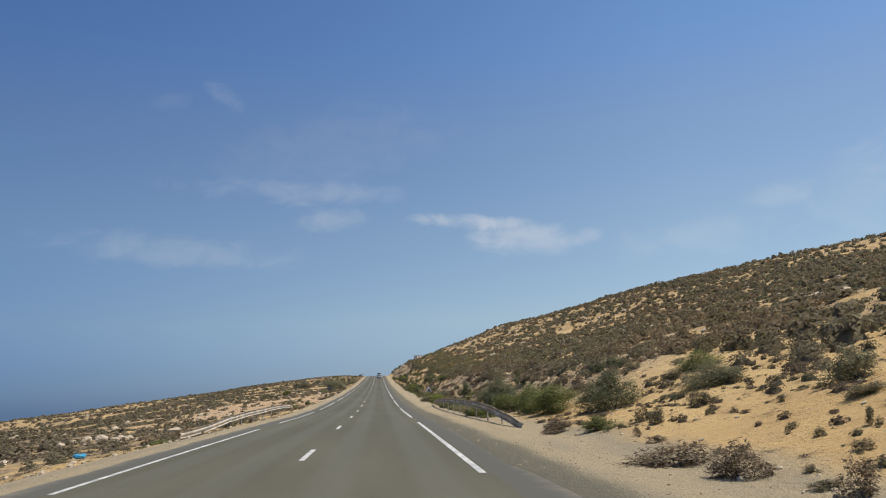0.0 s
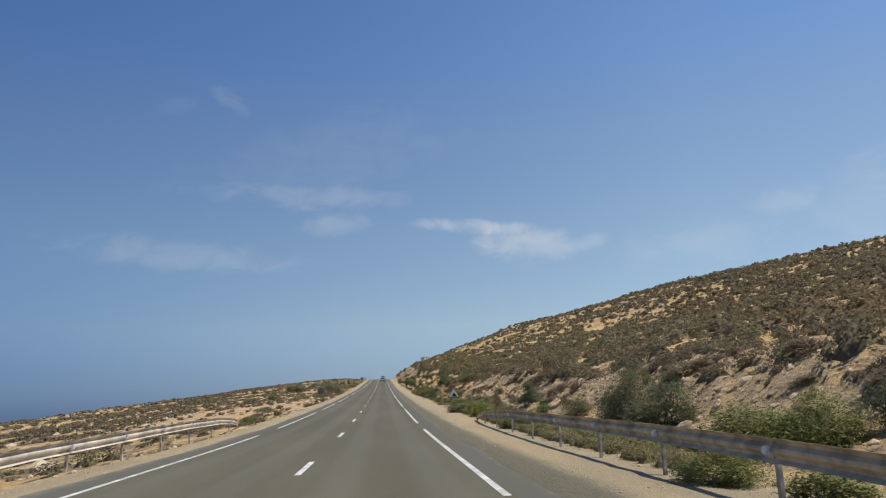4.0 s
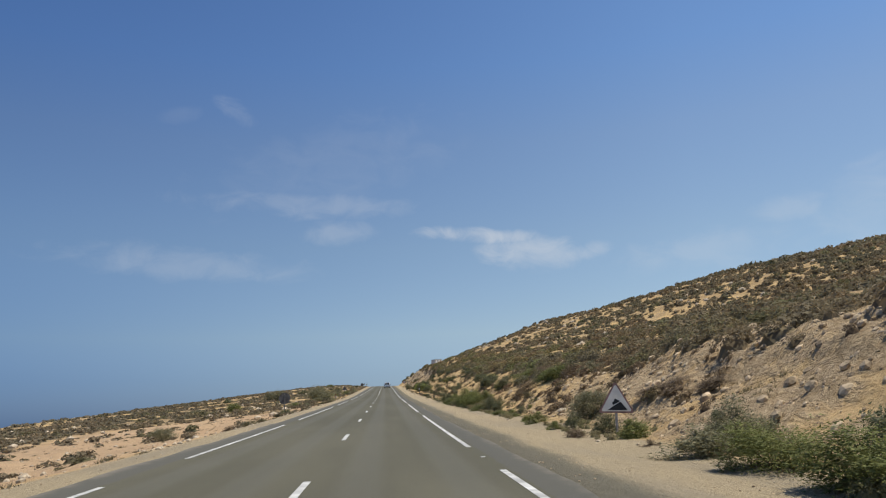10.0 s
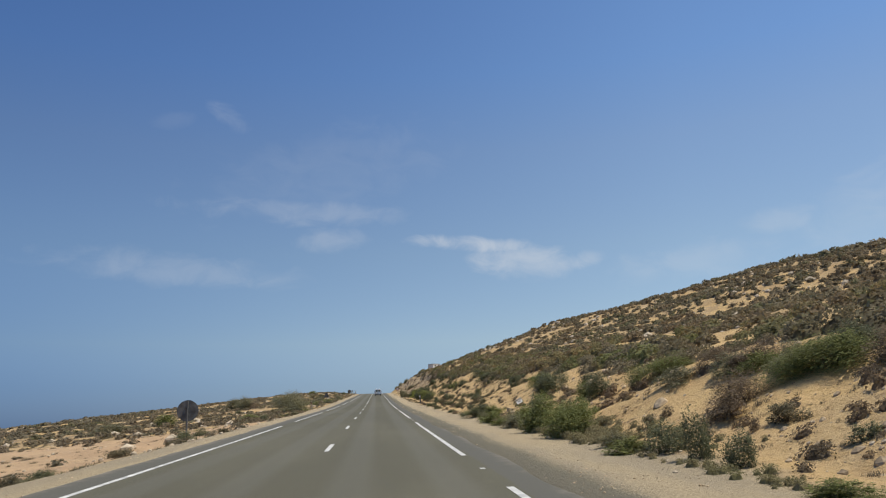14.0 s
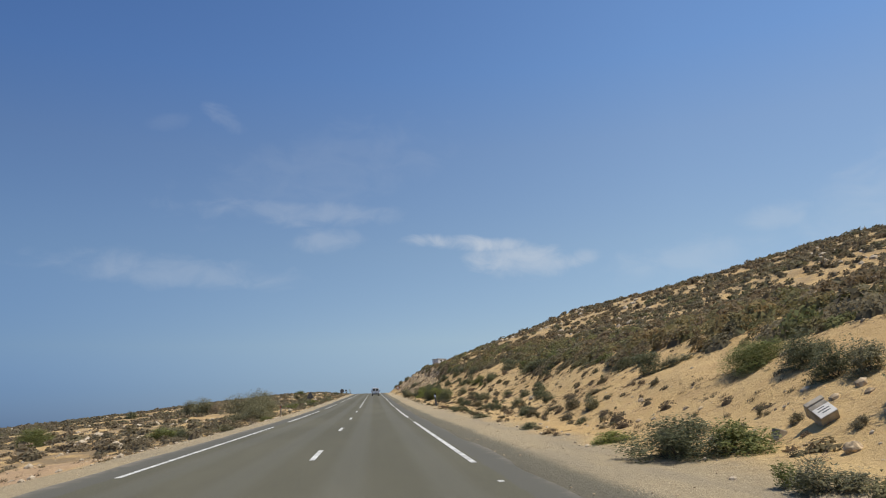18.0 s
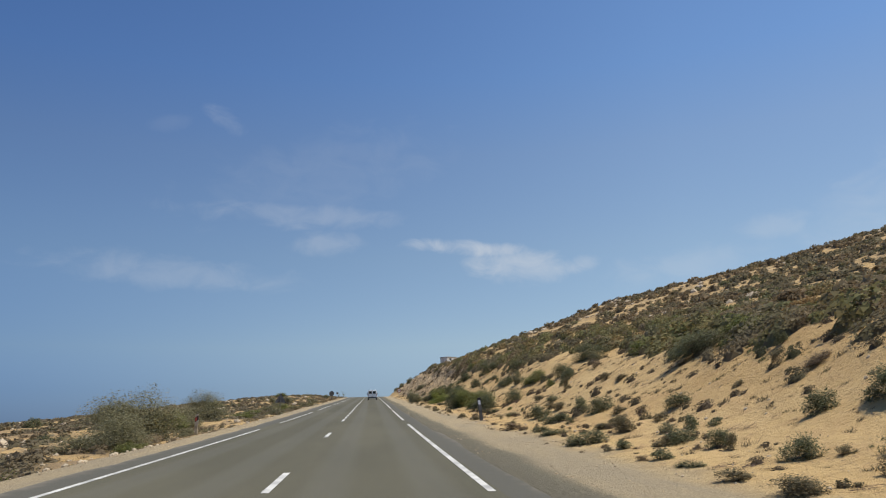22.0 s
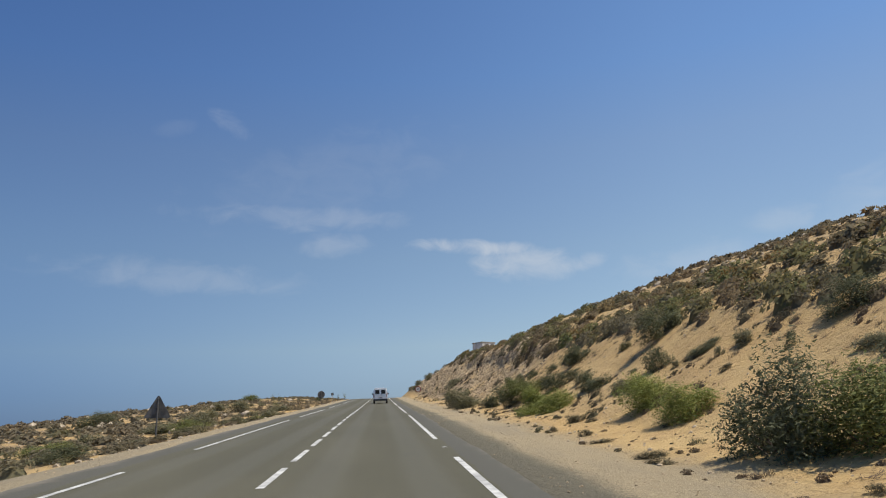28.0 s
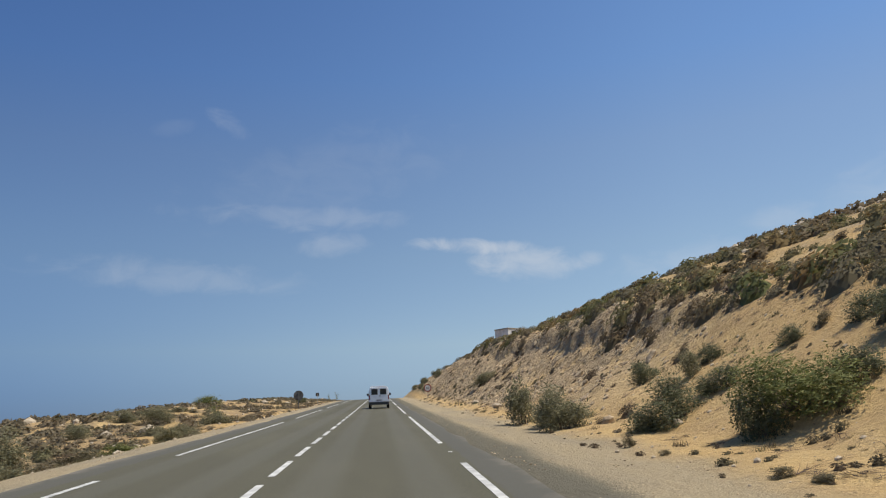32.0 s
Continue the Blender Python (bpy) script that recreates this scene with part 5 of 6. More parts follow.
M_GALV = plain("galvanised_steel", (0.54, 0.43, 0.285), 0.7, 0.03, 0.25, 2.0, 0.18)
M_RUST = plain("weathered_steel_post", (0.42, 0.375, 0.31), 0.75, 0.1, 0.35, 5)
M_CREAM = plain("weathered_zinc_rail", (0.60, 0.53, 0.43), 0.7, 0.05, 0.2, 1.4)
M_WHITE = plain("white_enamel", (0.70, 0.67, 0.60), 0.45, 0, 0.08, 4)
M_RED = plain("faded_red_paint", (0.34, 0.075, 0.055), 0.55, 0, 0.2, 4)
M_FADED = plain("sun_faded_sign_border", (0.30, 0.175, 0.15), 0.65, 0, 0.2, 4)
M_BLACK = plain("black_paint", (0.025, 0.025, 0.027), 0.55, 0, 0.2, 4)
M_SIGNBACK = plain("grey_sign_back", (0.125, 0.125, 0.12), 0.6, 0.3, 0.25, 3)
M_REFLECT = plain("white_reflector", (0.62, 0.64, 0.68), 0.25, 0, 0.05, 8, 0.6)
M_CONC = plain("concrete", (0.37, 0.325, 0.255), 0.92, 0, 0.25, 3, 0.15, 0.5)
M_WHITEWASH = plain("whitewashed_wall", (0.74, 0.72, 0.67), 0.9, 0, 0.15, 1.5, 0.15, 0.3)
M_DARK = plain("opening_shade", (0.03, 0.03, 0.032), 0.8)
M_BAG = plain("blue_plastic", (0.05, 0.30, 0.50), 0.4, 0, 0.2, 9)

W_PROFILE = [(0.0, 0.155), (-0.018, 0.150), (-0.080, 0.112), (-0.083, 0.080), (-0.020, 0.030), (-0.014, 0.0), (-0.020, -0.030), (-0.083, -0.080), (-0.080, -0.112), (-0.018, -0.150), (0.0, -0.155)]


def guardrail(x, y0, y1, top_h, ramp, face, material, label, bow, tops=None):
    """A steel crash barrier whose ends are bent down into the ground; face is -1 or 1, the side of its corrugation."""
    root = new("guardrail")
    root.empty_display_size = 0.3
    root.location = (x, (y0 + y1) / 2, float(road_z((y0 + y1) / 2)))
    tagged(root, label, "guardrail")
    o = root.location.copy()

    def line(y):
        e = min(y - y0, y1 - y)
        k = max(0.0, 1 - e / ramp)
        k2 = k * k
        xx = x + face * -1 * bow * k2 * k
        z = float(road_z(y)) + (top_h - 0.155) * (1 - k2) - 0.05 * k2 + 0.012 * math.sin(y * 0.9)
        if tops:
            z = float(road_z(y)) + float(np.interp(y, *tops)) - 0.155
        return Vector((xx, y, z)) - o

    n = int(round((y1 - y0) / 4.0))
    for s in range(n):
        a, b = y0 + s * (y1 - y0) / n, y0 + (s + 1) * (y1 - y0) / n + 0.12
        bm = bmesh.new()
        prev = None
        for i in range(7):
            yy = min(a + (b - a) * i / 6, y1)
            c = line(yy)
            lift = 0.003 * (s % 2)
            ring = [bm.verts.new(c + Vector((-(dx - lift) * -face, 0, dz))) for dx, dz in W_PROFILE]
            back = [bm.verts.new(c + Vector((-(dx - lift) * -face + -face * 0.006, 0, dz))) for dx, dz in W_PROFILE]
            full = ring + back[::-1]
            if prev:
                m = len(full)
                for j in range(m):
                    bm.faces.new((prev[j], prev[(j + 1) % m], full[(j + 1) % m], full[j]))
            prev = full
        bmesh.ops.recalc_face_normals(bm, faces=bm.faces)
        part("beam", bm, material, root)
    for s in range(n + 1):
        yy = y0 + s * (y1 - y0) / n
        c = line(min(max(yy, y0 + 0.3), y1 - 0.3))
        if c.z + o.z - float(road_z(yy)) < 0.2:
            continue
        g = float(terrain_z([x - face * 0.12], [yy])[0]) - o.z - 0.2
        xx = c.x - face * 0.10
        bm = boxed(xx - 0.03, xx + 0.03, c.y - 0.04, c.y + 0.04, g, c.z + 0.10, 0.008)
        part("post", bm, M_RUST, root)
        tri = [(-0.045, -0.06), (0.045, -0.035), (0.045, 0.035), (-0.045, 0.06)]
        bm = bmesh.new()
        vs = [bm.verts.new((c.x + face * 0.012, c.y + u, c.z + w)) for u, w in tri] + [bm.verts.new((c.x + face * 0.075, c.y + u, c.z + w)) for u, w in tri]
        for q in ((0, 1, 2, 3), (4, 5, 6, 7), (0, 1, 5, 4), (1, 2, 6, 5), (2, 3, 7, 6), (3, 0, 4, 7)):
            bm.faces.new([vs[i] for i in q])
        bmesh.ops.recalc_face_normals(bm, faces=bm.faces)
        part("reflector", bm, M_REFLECT, root, "small white trapezoid reflector")
    return root


guardrail(6.65, 29.7, 72.3, 0.80, 6.5, -1, M_GALV, "galvanised steel guardrail with its ends bent to the ground", 0.15,
          ((29.7, 31, 32.6, 34.6, 37.2, 41, 46, 55, 61.6, 66.6, 68.7, 70.8, 72.3), (0.12, 0.29, 0.42, 0.54, 0.67, 0.75, 0.79, 0.79, 0.74, 0.58, 0.48, 0.33, 0.14)))
guardrail(-6.3, 36.0, 76.0, 0.73, 5.5, 1, M_CREAM, "sun-bleached steel guardrail beside the stony verge", 0.4,
          ((36.0, 39.8, 44, 50, 58.8, 64, 69.5, 72.6, 74.3, 76.0), (0.08, 0.24, 0.43, 0.58, 0.68, 0.69, 0.62, 0.47, 0.31, 0.08)))


def bars(parent, rows, material, name="writing_bar"):
    for x0, x1, z0, z1, y in rows:
        part(name, boxed(x0, x1, y - 0.003, y, z0, z1), material, parent)


def hill_sign(x, y):
    s = stand("warning_sign", x, y, "sun-faded triangular steep hill warning sign on a post", "road sign", dz=-0.42, turn=-6, lean=(0, 2))
    part("pole", rod(0.04, -0.3, 1.88), M_RUST, s)
    part("panel", slab([(a, b + 1.03) for a, b in rounded_triangle(1.08, 0.05)], -0.055, -0.045), M_FADED, s, "faded brown border")
    part("face", slab([(a, b + 1.075) for a, b in rounded_triangle(0.92, 0.04)], -0.069, -0.063), M_WHITE, s, "white sign face")
    part("slope_mark", slab([(-0.27, 1.11), (0.33, 1.11), (0.12, 1.36)], -0.074, -0.070), M_BLACK, s, "black slope symbol")
    car = [(-0.10, 1.26), (0.10, 1.36), (0.09, 1.40), (0.04, 1.40), (0.0, 1.44), (-0.05, 1.425), (-0.07, 1.37), (-0.12, 1.33)]
    part("car_mark", slab(car, -0.074, -0.070), M_BLACK, s, "black car symbol")
    return s


hill_sign(8.15, 98.8)


def back_of_triangle(x, y):
    s = stand("triangular_sign", x, y, "grey back of a triangular road sign on a thin post", "road sign", dz=-0.2, turn=4, lean=(0, 1.2))
    part("pole", rod(0.04, -0.3, 2.22), M_SIGNBACK, s)
    part("panel", slab([(a, b + 1.32) for a, b in rounded_triangle(1.25)], 0.045, 0.055), M_SIGNBACK, s, "dark grey sheet metal back")
    part("bracket", boxed(-0.30, 0.30, 0.038, 0.046, 1.50, 1.55), M_SIGNBACK, s)
    part("bracket", boxed(-0.12, 0.12, 0.038, 0.046, 1.90, 1.95), M_SIGNBACK, s)
    return s


back_of_triangle(-8.4, 252.3)


def back_of_disc(x, y, r, h, label):
    s = stand("round_sign", x, y, label, "road sign", turn=3)
    part("pole", rod(0.04, -0.3, h + r * 0.9), M_SIGNBACK, s)
    part("panel", slab(disc(r, 0, h), 0.045, 0.057), M_SIGNBACK, s, "dark grey sheet metal back")
    part("bracket", boxed(-r * 0.8, r * 0.8, 0.038, 0.046, h - 0.03, h + 0.03), M_SIGNBACK, s)
    return s


back_of_disc(-7.6, 143.5, 0.50, 1.62, "dark back of a round road sign beside the stony verge")
back_of_disc(-6.4, 320.5, 0.50, 1.35, "dark back of a round road sign near the crest")


def text_mesh(body, size, material, parent, name, m):
    cu = bpy.data.curves.new(name, "FONT")
    cu.body, cu.size, cu.extrude, cu.align_x, cu.align_y = body, size, 0.002, "CENTER", "CENTER"
    tmp = bpy.data.objects.new(name, cu)
    scene.collection.objects.link(tmp)
    me = bpy.data.meshes.new_from_object(tmp.evaluated_get(bpy.context.evaluated_depsgraph_get()))
    bpy.data.objects.remove(tmp)
    me.materials.clear()
    me.materials.append(material)
    ob = new(name, me)
    ob.parent = parent
    ob.matrix_local = m
    return ob


def speed_sign(x, y):
    s = stand("speed_limit_sign", x, y, "round red-ringed 60 speed limit sign on a post", "road sign", turn=-3)
    part("pole", rod(0.04, -0.3, 1.72), M_RUST, s)
    part("ring", slab(disc(0.48, 0, 1.32), -0.057, -0.045), M_RED, s, "faded red ring")
    part("face", slab(disc(0.36, 0, 1.32), -0.064, -0.058), M_WHITE, s, "white sign face")
    text_mesh("60", 0.42, M_BLACK, s, "number", pose(0, -0.068, 1.32, 90, 0, 0))
    return s


speed_sign(8.0, 337.0)

sq = stand("small_square_sign", -6.2, 341.0, "small dark back of a square road sign near the crest", "road sign")
part("pole", rod(0.03, -0.3, 1.5), M_RUST, sq)
part("panel", slab([(-0.22, 1.15), (0.22, 1.15), (0.22, 1.6), (-0.22, 1.6)], 0.04, 0.05), M_SIGNBACK, sq)


def marker_post(x, y, light, lean):
    s = stand("marker_post", x, y, ("white marker post with a red reflector on a black band" if light else "dark grey marker post with a white reflector by the sand"), "marker post", "marker posts", lean=lean)
    h = 1.16 if light else 1.22
    bm = slab([(-0.085, -0.3), (0.085, -0.3), (0.085, h), (-0.085, h - 0.04)], -0.05, 0.05, 0.008)
    part("body", bm, M_CONC if light else M_SIGNBACK, s)
    z = h - 0.42
    if light:
        part("band", slab([(-0.089, z), (0.089, z + 0.12), (0.089, z + 0.36), (-0.089, z + 0.24)], -0.055, 0.054), M_BLACK, s, "slanting black band")
        part("reflector", slab([(-0.075, z + 0.03), (0.035, z + 0.09), (0.035, z + 0.29), (-0.075, z + 0.23)], -0.062, -0.056), M_RED, s, "red reflector")
    else:
        part("band", slab([(-0.089, z + 0.05), (0.089, z), (0.089, z + 0.40), (-0.089, z + 0.40)], -0.055, 0.054), M_BLACK, s, "black band")
        part("reflector", slab([(-0.07, z + 0.05), (0.06, z + 0.03), (0.05, z + 0.27), (-0.08, z + 0.27)], -0.062, -0.056), M_REFLECT, s, "pale reflector")
    return s


marker_post(7.5, 208.7, False, (0, -5))
marker_post(-7.6, 210.2, True, (0, 1))


def milestone(x, y):
    """A roadside kilometre stone, knocked over on the sand."""
    s = stand("kilometre_stone", x, y, "overturned concrete kilometre stone with a white painted plate", "milestone", dz=0.20, turn=-10, lean=(38, -27))
    part("body", boxed(-0.22, 0.22, -0.24, 0.30, -0.20, 0.12, 0.02), M_CONC, s)
    part("rim", boxed(-0.235, 0.235, 0.20, 0.315, -0.215, 0.155, 0.02), M_CONC, s, "broken concrete rim")
    part("plate", boxed(-0.212, 0.212, -0.232, 0.06, 0.121, 0.133, 0.003), M_WHITE, s, "white painted plate")
    for x0, x1, y0 in ((-0.10, 0.07, 0.0), (-0.15, 0.14, -0.07), (-0.09, 0.12, -0.14)):
        part("writing_bar", boxed(x0, x1, y0, y0 + 0.025, 0.1335, 0.136), M_SIGNBACK, s)
    return s


milestone(10.0, 150.9).scale = (0.86, 0.86, 0.86)
single_block = stand("concrete_block", 9.45, 151.6, "small broken concrete block on the sand", "rubble", dz=0.05, turn=25, lean=(10, 12))
part("block", boxed(-0.12, 0.12, -0.09, 0.09, -0.12, 0.12, 0.02), M_CONC, single_block)


def hut(x, y, z):
    s = new("hut")
    s.matrix_world = pose(x, y, z, 0, 0, 35)
    tagged(s, "small whitewashed flat-roofed hut on the hilltop", "hut")
    bm = bmesh.new()
    w, d, h = 3.1, 2.6, 2.9
    box(bm, 0, w, 0.0, d, -1.2, h, 0.03)
    part("wall", bm, M_WHITEWASH, s)
    part("roof", boxed(-0.08, w + 0.08, -0.08, d + 0.08, h + 0.002, h + 0.13, 0.02), M_CONC, s)
    # near-black plates on the uncut wall stand in for shade inside the openings
    for a in (0.7, 2.1):
        part("window", boxed(a, a + 0.6, -0.03, -0.004, h - 0.62, h - 0.28), M_DARK, s, "small dark window opening")
    return s


hut(19.9, 343.0, 18.1)


def lumpy(seed, n=2, flat=0.7):
    bm = bmesh.new()
    bmesh.ops.create_icosphere(bm, subdivisions=n, radius=0.5)
    r = np.random.default_rng(seed)
    o = r.random(3) * 20
    for v in bm.verts:
        k = noise.noise(Vector(v.co * 2.3) + Vector(o)) * 0.35 + noise.noise(Vector(v.co * 5.1) + Vector(o)) * 0.15
        v.co *= 1 + k
        v.co.z = v.co.z * flat
    return bm


def single_rock(x, y, size, material, label, name="rock"):
    bm = lumpy(int(x * 31 + y * 17) % 997, 3)
    me = bpy.data.meshes.new(name)
    bm.to_mesh(me)
    bm.free()
    me.materials.append(material)
    ob = new(name, me)
    ob.matrix_world = pose(x, y, float(terrain_z([x], [y])[0]) + size * 0.12, 0, 0, x * 40)
    ob.scale = (size, size * 0.8, size)
    return tagged(ob, label, "rock")


M_PALE = plain("pale_limestone", (0.50, 0.41, 0.29), 0.95, 0, 0.2, 4, 0.1, 0.6)
for x, y, q in ((8.9, 80.6, 0.35), (9.4, 110.5, 0.4), (8.8, 153.0, 0.28), (11.2, 182.2, 0.42), (-18, 53.3, 0.55), (-16.6, 51.8, 0.75), (-15.5, 51.3, 0.9), (-14.3, 49.9, 0.7), (-14, 50.3, 0.8), (-13.8, 51.1, 0.6), (-15.1, 49.3, 0.5), (-18.6, 52.9, 0.6), (-7.2, 96.0, 0.3), (-8.8, 118.0, 0.4), (-7.6, 226.0, 0.35), (-8.8, 229.0, 0.5), (9.2, 262.0, 0.3), (8.6, 286.0, 0.5), (8.9, 297.0, 0.45), (-7.3, 262.0, 0.35), (-8.1, 276.0, 0.4)):
    single_rock(x, y, q, M_PALE, "pale limestone rock lying on the verge")
single_rock(9.2, 149.0, 0.34, M_ROCK, "broken lump of concrete on the sand")


def bag(x, y):
    bm = lumpy(5, 3, 0.5)
    me = bpy.data.meshes.new("plastic_bag")
    for v in bm.verts:
        v.co += Vector((noise.noise(v.co * 9) * 0.12, noise.noise(v.co * 8 + Vector((4, 0, 0))) * 0.12, abs(noise.noise(v.co * 10)) * 0.2))
    bm.to_mesh(me)
    bm.free()
    me.materials.append(M_BAG)
    ob = new("plastic_bag", me)
    ob.matrix_world = pose(x, y, float(terrain_z([x], [y])[0]) + 0.06, 0, 0, 30)
    ob.scale = (0.45, 0.3, 0.35)
    return tagged(ob, "crumpled blue plastic bag on the stony verge", "litter")


bag(-9.3, 32.0)

# ---- loose stones and small plants ----
stone_sets = []
for sub, count in ((1, 8), (2, 6)):
    kinds = []
    for sd in range(count):
        b = lumpy(60 + sd + 20 * sub, sub, 0.8)
        bmesh.ops.triangulate(b, faces=b.faces)
        b.verts.ensure_lookup_table()
        kinds.append((np.array([v.co[:] for v in b.verts]), np.array([[v.index for v in f.verts] for f in b.faces])))
        b.free()
    stone_sets.append(kinds)


def stones(name, x, y, size, material, label, seed, fine=0):
    p = np.stack([x, y, terrain_z(x, y) + size * 0.05], 1)
    return scatter(name, p, size, size * 0.5, stone_sets[fine], material, seed, label, "stones")


x, y = field(25000, 8.3, 19, 33, 430)
m = rs.random(len(x)) < rockiness(x, y)
x, y = x[m], y[m]
stones("cutting_rubble", x, y, 0.05 + 0.24 * rs.random(len(x)) ** 3, M_ROCK, "broken limestone rubble on the face of the cutting", 31)
x, y = field(1150, 8.6, 18, 40, 372)
m = rs.random(len(x)) < rockiness(x, y)
x, y = x[m], y[m]
stones("cutting_boulders", x, y, 0.15 + 0.36 * rs.random(len(x)) ** 2.5, M_ROCK, "larger limestone blocks in the face of the cutting", 36, 1)
x, y = field(5200, 5.7, 26, 0, 360, 1.7)
x = -x
stones("verge_stones", x, y, 0.035 + 0.20 * rs.random(len(x)) ** 3.5, M_PALE, "pale stones scattered on the seaward verge", 32)
x, y = field(9000, 24, 230, 20, 480, 1.1)
m = (fbm(x * 0.10 + 80, y * 0.09 + 7, 4) > 0.52) & (rs.random(len(x)) < 0.35 + 0.65 * ramp01(y, 180, 300))
x, y = x[m], y[m]
stones("hillside_rocks", x, y, 0.35 + 1.1 * rs.random(len(x)) ** 2.5, M_PALE, "pale limestone outcrops between the shrubs of the hillside", 37)
x, y = field(3000, 9, 110, 5, 430, 1.0)
m = fbm(x * 0.13 + 60, y * 0.11 + 2, 4) > 0.53
x, y = x[m], y[m]
stones("seaward_rocks", -x, y, 0.25 + 0.9 * rs.random(len(x)) ** 2.5, M_PALE, "pale limestone outcrops between the seaward shrubs", 38)
x, y = field(2600, 6.8, 15, 0, 350, 1.3)
stones("bank_stones", x, y, 0.03 + 0.12 * rs.random(len(x)) ** 3, M_PALE, "small pale stones on the sandy bank", 33)
x, y = field(10000, 4.3, 7.4, 0, 290, 1.2)
m = fbm(x * 1.1, y * 0.4, 3) > 0.49
x, y = x[m], y[m]
stones("shoulder_gravel", x, y, 0.012 + 0.045 * rs.random(len(x)) ** 4, M_ROCK, "loose gravel on the road shoulder", 34)
x, y = field(2000, 4.4, 5.6, 0, 290)
stones("narrow_shoulder_gravel", -x, y, 0.012 + 0.045 * rs.random(len(x)) ** 4, M_ROCK, "loose gravel on the narrow seaward shoulder", 35)


def tuft_mesh(seed, n=44):
    """A small tuft of fine leaves, about 1 wide."""
    r = np.random.default_rng(seed)
    V = []
    for i in range(n):
        a, t = r.random() * 6.283, 0.2 + 0.9 * r.random()
        d = np.array([math.cos(a) * t, math.sin(a) * t, 0.35 + 0.6 * r.random()]) * 0.36
        b = np.array([r.normal() * 0.16, r.normal() * 0.16, -0.03])
        sd = np.cross(d, [0, 0, 1.0])
        sd = sd / np.linalg.norm(sd) * (0.012 + 0.012 * r.random())
        V += [b - sd, b + sd, b + d]
    return np.array(V), np.arange(3 * n).reshape(-1, 3)


def spray_mesh(seed, n=16):
    """A flat spray of dead stems lying on the ground, about 1 wide."""
    r = np.random.default_rng(seed)
    V = []
    lean = r.random() * 6.283
    for i in range(n):
        a = lean + r.normal() * 1.1
        q = 0.25 + 0.75 * r.random()
        p = np.array([r.normal() * 0.12, r.normal() * 0.12, 0.0])
        for k in range(3):
            a += r.normal() * 0.35
            d = np.array([math.cos(a), math.sin(a), 0.10 * r.normal() + 0.10]) * q / 3
            sd = np.array([-math.sin(a), math.cos(a), 0.3]) * 0.014 * (1 - k / 4)
            V += [p - sd, p + sd, p + d]
            p = p + d * 0.95
    return np.array(V), np.arange(len(V)).reshape(-1, 3)


M_TUFT = scrub_material("small_plant_leaves", [(0.15, 0.125, 0.080), (0.20, 0.17, 0.11), (0.17, 0.175, 0.085), (0.23, 0.165, 0.10)])
tufts = [tuft_mesh(s) for s in range(6)]
x, y = field(7500, 7.4, 17, 0, 350, 1.0)
clump = fbm(x * 0.3 + 50, y * 0.25, 3)
m = (clump > 0.50) & (rs.random(len(x)) < 0.25 + 0.75 * ramp01(x, 7.6, 9.5))
x, y = x[m], y[m]
size = 0.16 + 0.42 * rs.random(len(x)) ** 2
scatter("sand_plants", np.stack([x, y, terrain_z(x, y)], 1), size, size * 0.42, tufts, M_TUFT, 41, "small brown and green plants dotted over the sand", "plants")
x, y = field(4200, 5.8, 22, 0, 350, 1.5)
x = -x
m = fbm(x * 0.3 + 20, y * 0.25, 3) > 0.48
x, y = x[m], y[m]
size = 0.2 + 0.45 * rs.random(len(x)) ** 2
scatter("verge_plants", np.stack([x, y, terrain_z(x, y)], 1), size, size * 0.38, tufts, M_TUFT, 42, "small dry plants on the seaward verge", "plants")
x, y = field(2300, 7.25, 9.3, 46, 146, 1.5)
thin = ramp01(y, 92, 96) * (1 - ramp01(y, 124, 130))
m = (fbm(x * 0.2 + 5, y * 0.12 + 9, 3) > 0.41 + 0.09 * thin) & (rs.random(len(x)) < 1 - 0.5 * thin)
x, y, thin = x[m], y[m], thin[m]
size = (0.25 + 0.45 * rs.random(len(x))) * (1 - 0.45 * thin)
M_GRASS = scrub_material("green_verge_leaves", [(0.215, 0.205, 0.095), (0.300, 0.265, 0.140), (0.195, 0.205, 0.080), (0.320, 0.255, 0.150)])
scatter("verge_grass", np.stack([x, y, terrain_z(x, y)], 1), size, size * 0.45, near_bases, M_GRASS, 44, "green weeds along the foot of the cutting", "plants")
x, y = field(1200, 9.0, 17, 34, 152)
m = (fbm(x * 0.25 + 15, y * 0.16 + 3, 3) > 0.53 - 0.08 * (y < 56)) & (x > 11 - 2 * ramp01(y, 42, 50))
x, y = x[m], y[m]
size = 0.25 + 0.75 * rs.random(len(x)) ** 2.2
M_BRUSH = scrub_material("brown_brush_leaves", [(0.215, 0.165, 0.098), (0.290, 0.215, 0.128), (0.205, 0.188, 0.092), (0.275, 0.180, 0.105)])
scatter("cutting_brush", np.stack([x, y, terrain_z(x, y) - 0.03], 1), size, size * (0.3 + 0.25 * rs.random(len(x))), mid_bases, M_BRUSH, 45, "brown dry brush growing on the rocky cutting", "shrubs")
# darker low cushions on the sand
x, y = field(2100, 7.9, 18, 0, 345, 0.9)
m = (fbm(x * 0.22 + 70, y * 0.18, 3) > 0.47) & (rs.random(len(x)) < 0.35 + 0.65 * np.maximum(ramp01(y, 85, 115), 1 - ramp01(y, 25, 36)))
x, y = x[m], y[m]
size = 0.16 + 0.75 * rs.random(len(x)) ** 2.6
M_CUSHION = scrub_material("cushion_plant_leaves", [(0.120, 0.105, 0.068), (0.185, 0.145, 0.095), (0.135, 0.140, 0.075), (0.200, 0.130, 0.085)])
tall = size * (0.25 + 0.25 * rs.random(len(x)))
